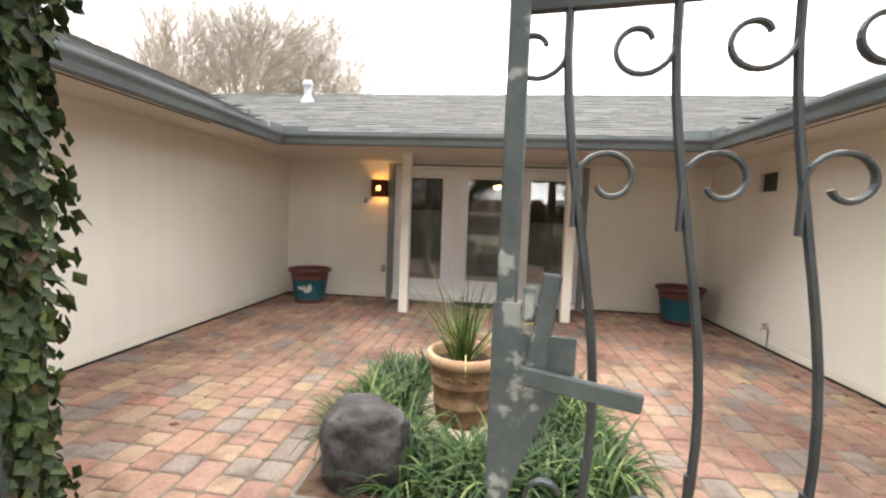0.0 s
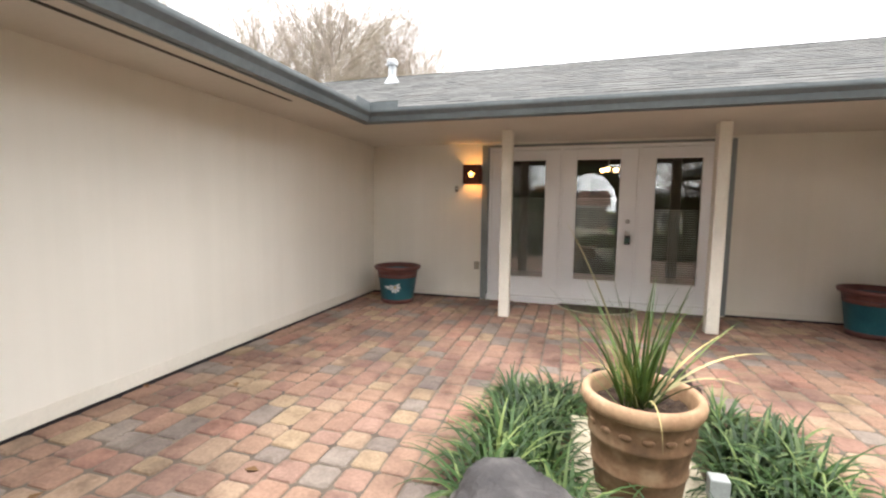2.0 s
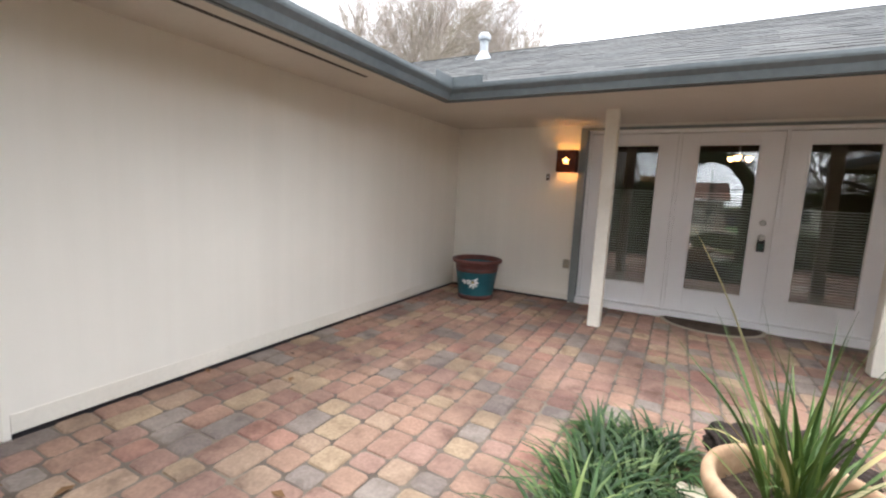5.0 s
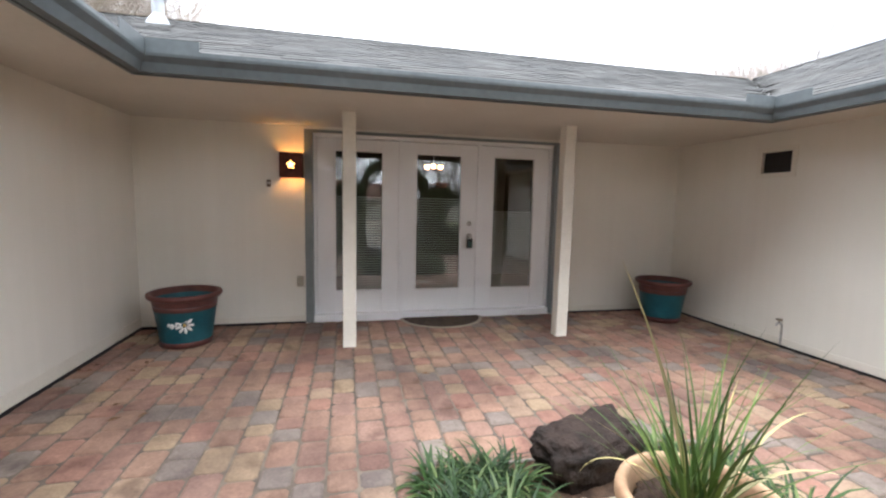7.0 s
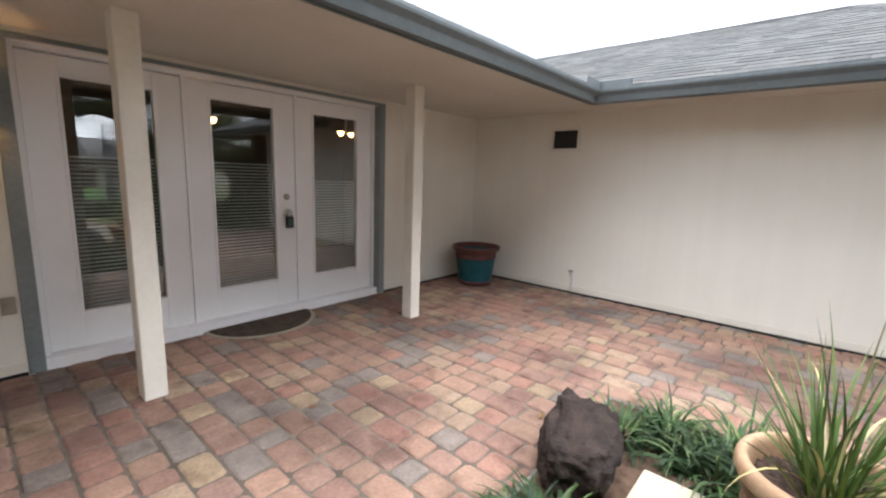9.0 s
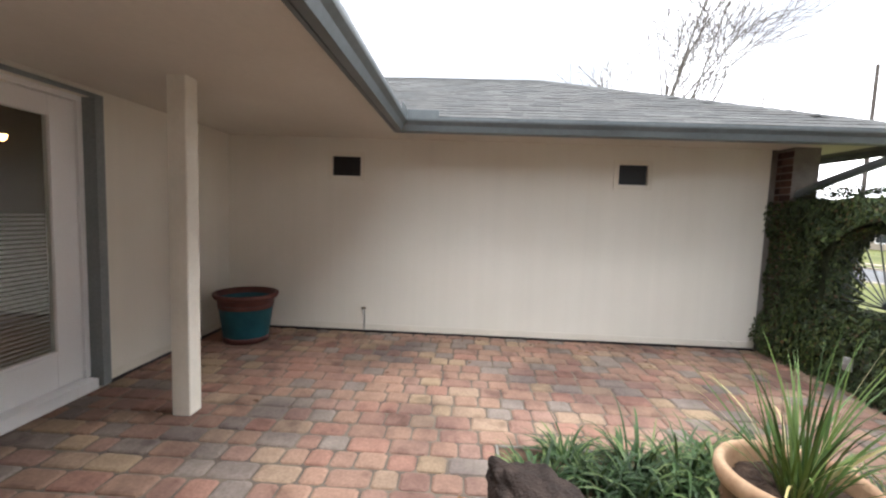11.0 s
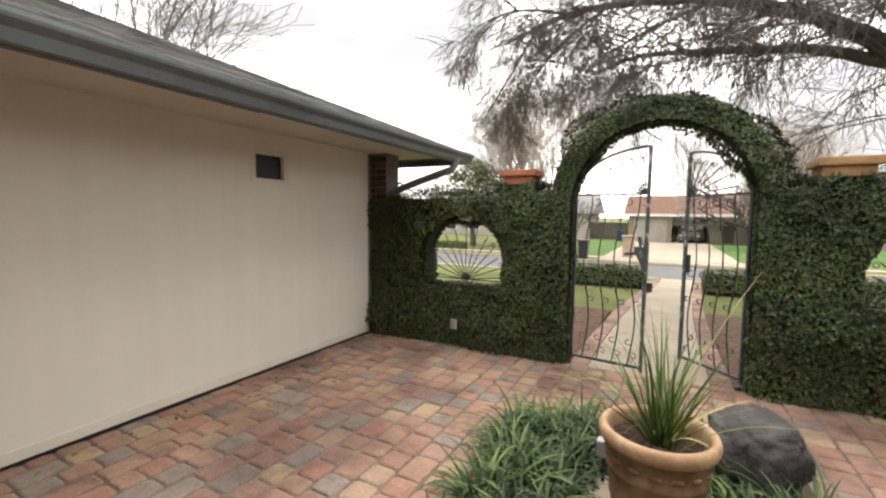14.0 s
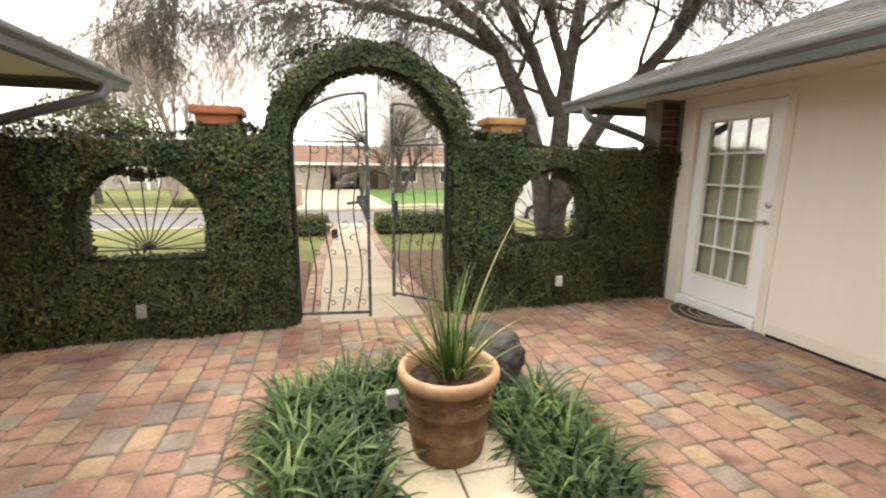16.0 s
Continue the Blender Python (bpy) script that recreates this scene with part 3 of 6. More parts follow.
full_lite("door_1", "white fixed side panel with tall glass and blind", -1.15, -0.224, -0.945, -0.42, 1.45)
d2 = full_lite("door_2", "white closed front door with tall glass and blind", -0.186, 0.74, -0.008, 0.53, 1.45)
full_lite("door_3", "white fixed side panel with tall dark glass", 0.774, 1.68, 0.953, 1.48, 1.3)
bm = bmesh.new()
lathe(bm, [(0.0, 0.0), (0.03, 0.0), (0.03, 0.01), (0.02, 0.018), (0.0, 0.018)], 20)
bmesh.ops.transform(bm, matrix=pose(0.645, YD, 1.14, 90), verts=bm.verts[:])
part("deadbolt", bm, STEEL, d2, "round steel deadbolt")
bm = bmesh.new()
lathe(bm, [(0.0, 0.0), (0.03, 0.0), (0.03, 0.01), (0.012, 0.02), (0.012, 0.045), (0.026, 0.05), (0.03, 0.065), (0.022, 0.08), (0.0, 0.083)], 20)
bmesh.ops.transform(bm, matrix=pose(0.645, YD, 0.99, 90), verts=bm.verts[:])
part("knob", bm, STEEL, d2, "round steel door knob")
lock = thing("lock_box", "black key lock box hanging on the door knob", "lock box")
bm = bmesh.new()
box(bm, 0.611, 0.679, YD - 0.075, YD - 0.03, 0.84, 0.955, 0.010, 2)
part("body", bm, BLACK, lock)
bm = bmesh.new()
tube(bm, [(0.645 + 0.026 * math.cos(a), YD - 0.052, 0.955 + 0.06 * math.sin(a)) for a in [math.pi * k / 10 for k in range(11)]], 0.006, 6)
part("shackle", bm, BLACK, lock)
bm = boxes((0.621, 0.669, YD - 0.079, YD - 0.075, 0.865, 0.925))
part("dial_plate", bm, plain("dark_green_plate", (0.03, 0.07, 0.06), 0.4), lock)

# glazed side door with fifteen lights
side = thing("door_4", "white closed side door with fifteen small panes", "door", kind="structure")
y0, y1, gy0, gy1, gz0, gz1 = 1.19, 2.085, 1.33, 1.93, 0.375, 1.925
X = XL


def turned(bm):
    """Built with the door's width along x and its face to -y; turned to face +x on the left wall."""
    bmesh.ops.transform(bm, matrix=Matrix(((0, -1, 0, X), (1, 0, 0, 0), (0, 0, 1, 0), (0, 0, 0, 1))), verts=bm.verts[:])
    return bm


part("door_leaf", turned(pane_frame(bmesh.new(), y0, y1, 0.115, 2.07, gy0, gy1, gz0, gz1, 0.03, 0.074)), WHITE, side)
part("door_casing", turned(boxes((1.10, 1.185, -0.012, 0.12, 0.0, 2.11), (2.09, 2.17, -0.012, 0.12, 0.0, 2.11), (1.185, 2.09, -0.012, 0.12, 2.075, 2.11), bevel=0.003)), CREAM, side)
part("sill", turned(boxes((1.185, 2.09, -0.035, 0.12, 0.0, 0.10), bevel=0.004)), WHITE, side)
bm = bmesh.new()
for k in (1, 2):
    y = gy0 + (gy1 - gy0) * k / 3
    box(bm, y - 0.009, y + 0.009, 0.034, 0.068, gz0, gz1)
part("muntin", turned(bm), WHITE, side)
bm = bmesh.new()
for k in range(1, 5):
    z = gz0 + (gz1 - gz0) * k / 5
    box(bm, gy0, gy1, 0.032, 0.07, z - 0.009, z + 0.009)
part("glazing_bar", turned(bm), WHITE, side)
bm = bmesh.new()
for s in ((gy0 - 0.02, gy0, gz0 - 0.02, gz1 + 0.02), (gy1, gy1 + 0.02, gz0 - 0.02, gz1 + 0.02), (gy0, gy1, gz0 - 0.02, gz0), (gy0, gy1, gz1, gz1 + 0.02)):
    box(bm, s[0], s[1], 0.02, 0.0295, s[2], s[3], 0.003)
part("glazing_bead", turned(bm), CREAM, side)
for i in range(3):
    for j in range(5):
        a, b = gy0 + (gy1 - gy0) * i / 3 + 0.009, gy0 + (gy1 - gy0) * (i + 1) / 3 - 0.009
        c, d = gz0 + (gz1 - gz0) * j / 5 + 0.009, gz0 + (gz1 - gz0) * (j + 1) / 5 - 0.009
        g = part("pane", turned(boxes((a, b, 0.048, 0.052, c, d))), GLASS, side)
        g.visible_shadow = False
bm = bmesh.new()
n = 40
vs = [[bm.verts.new((gy0 - 0.03 + (gy1 - gy0 + 0.06) * k / n, 0.115 + 0.012 * math.sin(k * 1.9) + 0.004 * math.sin(k * 4.3), z)) for k in range(n + 1)] for z in (gz0 - 0.05, gz1 - 0.12)]
for k in range(n):
    bm.faces.new((vs[0][k], vs[0][k + 1], vs[1][k + 1], vs[1][k]))
curtain = tagged(part("door_curtain", turned(bm), CURTAIN, smooth=True), "cream gathered curtain hanging behind the glazed side door", "curtain")
for z, r in ((1.15, 0.026), (1.0, 0.024)):
    bm = bmesh.new()
    lathe(bm, [(0.0, 0.0), (r, 0.0), (r, 0.01), (0.012, 0.016), (0.012, 0.03 if z > 1.1 else 0.05), (0.0, 0.03 if z > 1.1 else 0.05)], 18)
    bmesh.ops.transform(bm, matrix=pose(2.03, 0.03, z, 90), verts=bm.verts[:])
    if z < 1.1:
        box(bm, 1.94, 2.04, -0.022, -0.006, z - 0.009, z + 0.009, 0.004)
    part("deadbolt" if z > 1.1 else "lever_handle", turned(bm), STEEL, side, "satin steel door hardware")

# two small windows high in the right wall
for i, (a, b, c, d) in enumerate((w1, w2)):
    win = thing("window_%d" % (i + 1), "small dark window with a cream frame", "window", "small high windows", "structure")
    m = boxes((XR - 0.012, XR + 0.05, a - 0.035, a + 0.015, c - 0.035, d + 0.035), (XR - 0.012, XR + 0.05, b - 0.015, b + 0.035, c - 0.035, d + 0.035),
              (XR - 0.012, XR + 0.05, a + 0.015, b - 0.015, c - 0.035, c + 0.015), (XR - 0.012, XR + 0.05, a + 0.015, b - 0.015, d - 0.015, d + 0.035))
    part("window_frame", m, CREAM, win)
    g = part("pane", boxes((XR + 0.07, XR + 0.074, a + 0.015, b - 0.015, c + 0.015, d - 0.015)), GLASS, win)
    part("screen", boxes((XR + 0.03, XR + 0.034, a + 0.01, b - 0.01, c + 0.01, d - 0.01)), BLACK, win, "dark insect screen")

# two lamps in the hall
for lx, ly, count, label in ((0.5, 8.6, 3, "small chandelier with three warm glowing shades"), (2.4, 8.5, 2, "small hanging lamp with two warm glowing shades")):
    lamp = thing("chandelier", label, "ceiling lamp", "hall lamps", at=(lx, ly, 0))
    bm = bmesh.new()
    tube(bm, [(0, 0, 2.42), (0, 0, 1.96)], 0.008, 6)
    for k in range(count):
        a = k * 2 * math.pi / count + 0.3
        tube(bm, [(0, 0, 1.96), (0.07 * math.cos(a), 0.07 * math.sin(a), 1.91), (0.12 * math.cos(a), 0.12 * math.sin(a), 1.93)], 0.006, 6)
    part("arm_frame", bm, STEEL, lamp)
    for k in range(count):
        a = k * 2 * math.pi / count + 0.3
        bm = lathe(bmesh.new(), [(0.015, 0.0), (0.035, 0.025), (0.042, 0.055), (0.036, 0.06), (0.0, 0.06)], 14, (0.12 * math.cos(a), 0.12 * math.sin(a), 1.91))
        part("shade", bm, BULB, lamp, "warm glowing glass shade")


# ---- ivy wall with arch and two arched openings ----
ACX, AW, AZ, AR = 0.375, 0.745, 1.55, 0.75      # arch: middle, half width, spring line, rise


def arc(cx, cz, rx, rz, a0, a1, n):
    return [(cx + rx * math.cos(radians(a0 + (a1 - a0) * k / n)), cz + rz * math.sin(radians(a0 + (a1 - a0) * k / n))) for k in range(n + 1)]


IY0, IY1 = 0.68, 0.92
outline = [(XL, -0.1), (ACX - AW, -0.1)] + arc(ACX, AZ, AW, AR + 0.02, 180, 0, 20) + [(ACX + AW, -0.1), (XR, -0.1), (XR, 1.64), (1.83, 1.65), (1.81, 1.80), (1.48, 1.80), (1.46, 1.70), (1.30, 1.72)]
outline += arc(ACX, 1.68, 0.90, 0.83, 0, 180, 26) + [(-0.58, 1.70), (-0.70, 1.70), (-0.72, 1.80), (-1.06, 1.80), (-1.08, 1.65), (XL, 1.64)]
hole_r = [(1.80, 0.66), (2.77, 0.66)] + arc(2.285, 0.98, 0.485, 0.47, 0, 180, 18)
hole_l = [(-1.90, 0.70), (-1.02, 0.70)] + arc(-1.46, 1.00, 0.44, 0.47, 0, 180, 18)
ivy_wall = thing("ivy_wall", "garden wall with arch, overgrown with dense green ivy", "wall", kind="structure")
bm = extruded(bmesh.new(), outline, [hole_r, hole_l], IY0, IY1)
samples = []
for f in bm.faces:
    vs = [v.co.copy() for v in f.verts]
    for k in range(1, len(vs) - 1):
        a, b, c = vs[0], vs[k], vs[k + 1]
        samples.append((a, b, c, f.normal.copy(), (b - a).cross(c - a).length / 2))
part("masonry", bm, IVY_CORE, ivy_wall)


def leaf_scatter(samples, per_m2, size, rng, thick=0.05, hang=True):
    """Small pointed leaves, folded on the midrib, lying like shingles on a surface."""
    verts, faces = [], []
    down = Vector((0, 0, -1))
    for a, b, c, nrm, area in samples:
        want = area * per_m2
        for _ in range(int(want) + (rng.random() < want % 1)):
            u, v = rng.random(), rng.random()
            if u + v > 1:
                u, v = 1 - u, 1 - v
            p = a + (b - a) * u + (c - a) * v
            if p.z < 0.0:
                continue
            reveal = abs(nrm.x) > 0.5 and p.z < 1.7
            bulge = (0.22 if reveal else 1.0) * (thick * (0.45 + 1.5 * noise.noise(p * 2.3)) + 0.35 * thick * noise.noise(p * 7.0))
            p = p + nrm * (max(bulge, 0.01) * rng.random() ** 0.6 + rng.random() * (0.01 if reveal else 0.025))
            n = (nrm + Vector((rng.uniform(-1, 1), rng.uniform(-1, 1), rng.uniform(-0.3, 1.1))) * 0.65).normalized()
            d = (down + Vector((rng.uniform(-1, 1), rng.uniform(-1, 1), rng.uniform(-0.6, 0.6))) * 0.8) if hang else Vector((rng.uniform(-1, 1), rng.uniform(-1, 1), rng.uniform(-1, 1)))
            d = d - n * d.dot(n)
            if d.length < 0.05:
                continue
            d.normalize()
            s = n.cross(d)
            L = size * rng.uniform(0.6, 1.35)
            w = L * rng.uniform(0.32, 0.45)
            i = len(verts)
            verts += [tuple(p - d * L * 0.5), tuple(p + s * w + n * 0.18 * w), tuple(p + d * L * 0.55 + n * 0.1 * L), tuple(p - s * w + n * 0.18 * w), tuple(p - d * L * 0.1 - n * 0.12 * w)]
            faces += [(i, i + 4, i + 1), (i + 1, i + 4, i + 2), (i + 2, i + 4, i + 3), (i + 3, i + 4, i)]
    return verts, faces


vs, fs = leaf_scatter(samples, 5200, 0.031, random.Random(11), 0.11)
tagged(joined_mesh("ivy_leaves", vs, fs, IVY, ivy_wall), "small glossy green ivy leaves", kind="stuff")
# loose shoots that break the outline
rng = random.Random(12)
vs, fs = [], []
for x, z in [(arc(ACX, 1.68, 0.90, 0.83, 5, 175, 40)[k]) for k in range(41)] + [(XL + 0.1 + k * 0.13, 1.64) for k in range(14)] + [(1.95 + k * 0.12, 1.64) for k in range(13)]:
    for _ in range(2):
        c = Vector((x + rng.uniform(-0.06, 0.06), rng.uniform(IY0 - 0.05, IY1 + 0.05), z - 0.05 + rng.uniform(-0.03, 0.05)))
        tri = (c, c + Vector((0.07, 0, 0.0)), c + Vector((0, 0.05, 0.04)), Vector((0, 0.3, 1)).normalized(), 0.0024)
        a, b = leaf_scatter([tri], 2200, 0.032, rng, 0.05, False)
        i = len(vs)
        vs += a
        fs += [tuple(q + i for q in f) for f in b]
tagged(joined_mesh("ivy_shoots", vs, fs, IVY, ivy_wall), "loose ivy shoots along the wall top", kind="stuff")

# clay caps on the two piers
for name, x, mat, label in (("pier_cap", 1.645, CAP_RED, "red clay cap slab on an ivy pier"), ("pier_cap", -0.89, CAP_TAN, "tan clay cap slab on an ivy pier")):
    cap = thing(name, label, "pier cap", "pier caps", at=(x, 0.82, 1.80))
    part("slab", box(bmesh.new(), -0.19, 0.19, -0.18, 0.18, 0.06, 0.125, 0.012, 2), mat, cap)
    part("neck", box(bmesh.new(), -0.155, 0.155, -0.145, 0.145, -0.02, 0.06, 0.008, 2), mat, cap)


def spiral(cx, cz, r, start, turns, n=18, inner=0.3):
    """A scroll in the x-z plane, from its rim inwards."""
    return [(cx + r * (1 - (1 - inner) * k / n) * math.cos(start + turns * 2 * math.pi * k / n), 0.0, cz + r * (1 - (1 - inner) * k / n) * math.sin(start + turns * 2 * math.pi * k / n)) for k in range(n + 1)]


def sunburst(at, half, height, count, label):
    g = thing("window_grille", label, "grille", "sunburst grilles", at=at)
    for k in range(count):
        a = radians(6 + 168 * k / (count - 1))
        L = 1 / math.sqrt((math.cos(a) / (half - 0.02)) ** 2 + (math.sin(a) / (height - 0.06)) ** 2)
        tip = (math.cos(a) * L, 0, math.sin(a) * L)
        bm = tube(bmesh.new(), [(0, 0, 0), tip], 0.006, 6)
        if 0 < k < count - 1 and k % 2:
            tube(bm, spiral(tip[0] + 0.03 * math.cos(a - 1.57), tip[2] + 0.03 * math.sin(a - 1.57), 0.03, a + 1.57, -1.2, 12), 0.004, 5)
        part("ray", bm, IRON, g)
    part("base_bar", tube(bmesh.new(), [(-half, 0, 0), (half, 0, 0)], 0.007, 6), IRON, g)
    part("hub", tube(bmesh.new(), [(-0.03, 0, -0.005), (-0.02, 0, 0.03), (0.02, 0, 0.03), (0.03, 0, -0.005)], 0.012, 6), IRON, g)
    return g


sunburst((2.285, 0.80, 0.74), 0.45, 0.68, 13, "black iron sunburst grille in an ivy wall opening")
sunburst((-1.46, 0.80, 0.80), 0.40, 0.62, 13, "black iron sunburst grille in an ivy wall opening")

# ---- iron gate leaves ----
GW, GS, GT = 0.65, 1.67, 2.09


def scroll(bm, at, r, away, up):
    """A flat-bar curl that leaves an upright at a point, on its hinge side (away = -1) or stile side (1), turning up or down first."""
    lead = [(at[0], 0.0, at[1] - up * r * k) for k in (1.5, 0.7)]
    curl = [(at[0] + away * r * (1 - c[0]), 0.0, at[1] + up * c[1] * r) for c in
            [((1 - 0.62 * k / 20) * math.cos(2 * math.pi * 0.92 * k / 20), (1 - 0.62 * k / 20) * math.sin(2 * math.pi * 0.92 * k / 20)) for k in range(21)]]
    return tube(bm, lead + curl, 0.0042, 6, flat=1.9)


def gate_leaf(m, label, latch):
    g = thing("gate_leaf", label, "gate", "pair of gate leaves")
    g.matrix_world = m
    part("hinge_stile", box(bmesh.new(), -0.012, 0.012, -0.012, 0.012, 0.03, GS, 0.002), IRON, g)
    part("meeting_stile", box(bmesh.new(), GW - 0.015, GW + 0.015, -0.015, 0.015, 0.03, GT, 0.003), IRON_POST, g, "grey-green worn steel upright")
    part("top_bow", tube(bmesh.new(), [(GW - GW * math.cos(radians(a)), 0, GS + (GT - GS) * math.sin(radians(a))) for a in range(0, 91, 6)], 0.012, 6), IRON, g)
    part("top_rail", box(bmesh.new(), 0.012, GW - 0.015, -0.008, 0.008, GS - 0.009, GS + 0.009), IRON, g)
    part("bottom_rail", box(bmesh.new(), 0.012, GW - 0.015, -0.010, 0.010, 0.06, 0.085), IRON, g)
    for k in range(6):
        a = radians(8 + 15 * k)
        L = 0.80 / math.sqrt((math.cos(a) / GW) ** 2 + (math.sin(a) / (GT - GS)) ** 2)
        tip = (GW - 0.02 - L * math.cos(a), GS + L * math.sin(a))
        bm = tube(bmesh.new(), [(GW - 0.02, 0, GS + 0.01), (tip[0], 0, tip[1])], 0.006, 6)
        c = (tip[0] - 0.034 * math.sin(a), tip[1] - 0.034 * math.cos(a))
        tube(bm, spiral(c[0], c[1], 0.034, math.pi / 2 - a, -1.25, 14), 0.005, 5)
        part("fan_bar", bm, IRON, g)
    part("fan_hub", tube(bmesh.new(), [(GW - 0.09, 0, GS + 0.012), (GW - 0.08, 0, GS + 0.055), (GW - 0.045, 0, GS + 0.085), (GW - 0.012, 0, GS + 0.09)], 0.007, 6), IRON, g)
    for k in range(1, 5):
        x = GW * (k - 0.12) / 4.6

        def sway(z):
            return x - 0.032 * math.cos(math.pi * (z - 1.06) / 0.58)
        bm = tube(bmesh.new(), [(sway(0.08 + 1.58 * j / 26), 0, 0.08 + 1.58 * j / 26) for j in range(27)], 0.0066, 6)
        part("wavy_bar", bm, IRON, g)
        for z, r, away, up in ((1.605, 0.046, 1, -1), (1.42, 0.046, -1, 1), (0.93, 0.050, 1, -1), (0.80, 0.038, -1, 1), (0.66, 0.034, 1, 1), (0.30, 0.036, -1, -1), (0.17, 0.036, 1, 1)):
            part("scroll", scroll(bmesh.new(), (sway(z), z), r, away, up), IRON, g)
    if latch:
        bm = bmesh.new()
        pl = [(GW + 0.018, 0.94), (GW + 0.018, 1.235), (GW - 0.022, 1.235), (GW - 0.03, 1.19), (GW - 0.105, 1.19), (GW - 0.105, 1.14), (GW - 0.06, 1.06), (GW - 0.018, 0.94)]
        lo = [bm.verts.new((x, 0.016, z)) for x, z in pl]
        hi = [bm.verts.new((x, 0.022, z)) for x, z in pl]
        bm.faces.new(lo)
        bm.faces.new(hi[::-1])
        for q in range(len(pl)):
            bm.faces.new((lo[q], hi[q], hi[(q + 1) % len(pl)], lo[(q + 1) % len(pl)]))
        bmesh.ops.recalc_face_normals(bm, faces=bm.faces[:])
        part("latch_plate", bm, IRON_POST, g, "worn grey-green steel latch plate")
        bm = box(bmesh.new(), -0.014, 0.014, 0.024, 0.034, -0.005, 0.175, 0.003)
        bmesh.ops.transform(bm, matrix=pose(GW - 0.045, 0, 1.11, 0, -7, 0), verts=bm.verts[:])
        part("latch_lever", bm, IRON_POST, g)
        bm = box(bmesh.new(), -0.165, 0.005, 0.036, 0.048, -0.014, 0.014, 0.003)
        bmesh.ops.transform(bm, matrix=pose(GW - 0.03, 0, 1.135, 0, -7, 0), verts=bm.verts[:])
        part("latch_bar", bm, IRON_POST, g)
        part("catch", box(bmesh.new(), GW - 0.045, GW - 0.026, 0.018, 0.032, 1.21, 1.262, 0.004), IRON_POST, g)
    else:
        part("strike_plate", box(bmesh.new(), GW - 0.05, GW + 0.017, -0.022, -0.016, 0.92, 1.10, 0.002), IRON_POST, g)
    return g


gate_leaf(pose(1.085, 0.83, 0, 0, 0, 172), "black wrought iron gate leaf with scrolls, nearly closed", True)
gate_leaf(pose(-0.335, 0.80, 0, 0, 0, -46), "black wrought iron gate leaf with scrolls, ajar", False)
for x, y in ((1.108, 0.86), (-0.362, 0.82)):
    post = thing("gate_post", "slim black iron gate post against the ivy", "post", "gate posts", at=(x, y, 0))
    part("post_bar", box(bmesh.new(), -0.012, 0.012, -0.012, 0.012, -0.05, 1.62, 0.002), IRON, post)

# ---- planting bed ----
structure("planting_bed", boxes((BX0, BX1, BY0, BY1, -0.14, -0.005)), MULCH, "dark garden soil in the planting bed", "soil")
edge = thing("bed_edging", "narrow grey stone edging round the planting bed", "edging", kind="structure")
for s in ((BX0 - 0.02, BX1 + 0.02, BY0 - 0.02, BY0), (BX0 - 0.02, BX1 + 0.02, BY1, BY1 + 0.02), (BX0 - 0.02, BX0, BY0, BY1), (BX1, BX1 + 0.02, BY0, BY1)):
    part("edging_stone", box(bmesh.new(), s[0], s[1], s[2], s[3], -0.1, 0.004, 0.004), CONCRETE_EDGE, edge)
slabs = thing("flagstone_pad", "tan flagstone slabs under the clay planter", "paving", kind="structure")
for s in ((-0.04, 0.275, 2.72, 3.22), (0.285, 0.60, 2.74, 3.16), (-0.02, 0.27, 3.23, 3.64), (0.28, 0.58, 3.17, 3.62)):
    part("slab", box(bmesh.new(), *s, -0.05, 0.03, 0.010, 2), FLAG, slabs)


def blade(verts, faces, base, heading, length, width, lean, droop, segs=5, twist=0.0):
    """One strap leaf as a tapered bent ribbon with a fold."""
    h = Vector((math.cos(heading), math.sin(heading), 0))
    s = Vector((-math.sin(heading + twist), math.cos(heading + twist), 0))
    p, ang = Vector(base), radians(90 - lean)
    i0 = len(verts)
    for k in range(segs + 1):
        t = k / segs
        w = width * (0.7 + 0.6 * t if t < 0.4 else 0.94 * (1 - t) / 0.6 + 0.02)
        verts += [tuple(p - s * w), tuple(p + Vector((0, 0, -0.25 * w))), tuple(p + s * w)]
        ang -= radians(droop) / segs * (0.4 + 1.2 * t)
        p = p + (h * math.cos(ang) + Vector((0, 0, 1)) * math.sin(ang)) * (length / segs)
    for k in range(segs):
        a = i0 + 3 * k
        faces += [(a, a + 1, a + 4, a + 3), (a + 1, a + 2, a + 5, a + 4)]


rng = random.Random(21)
clumps = []
for y in (2.72, 2.96, 3.20, 3.44):
    clumps.append((-0.36 + rng.uniform(-0.04, 0.05), y, rng.uniform(0.85, 1.1)))
    clumps.append((-0.16 + rng.uniform(-0.05, 0.02), y + 0.12, rng.uniform(0.7, 0.95)))
for y in (2.30, 2.54, 2.78, 3.02, 3.26):
    clumps.append((1.02 + rng.uniform(-0.06, 0.05), y, rng.uniform(0.85, 1.15)))
    clumps.append((0.78 + rng.uniform(-0.05, 0.05), y + 0.1, rng.uniform(0.75, 1.0)))
for x in (0.04, 0.26, 0.48, 0.70):
    clumps.append((x, 2.28 + rng.uniform(-0.04, 0.05), rng.uniform(0.9, 1.1)))
    clumps.append((x + 0.08, 2.50 + rng.uniform(-0.04, 0.04), rng.uniform(0.7, 0.9)))
clumps += [(-0.06, 2.66, 0.8), (0.66, 2.68, 0.75), (-0.06, 3.80, 0.7), (0.84, 3.82, 0.7), (-0.32, 3.66, 0.62), (-0.20, 3.86, 0.6), (-0.38, 3.86, 0.55), (0.86, 3.52, 0.7), (1.05, 3.62, 0.7)]
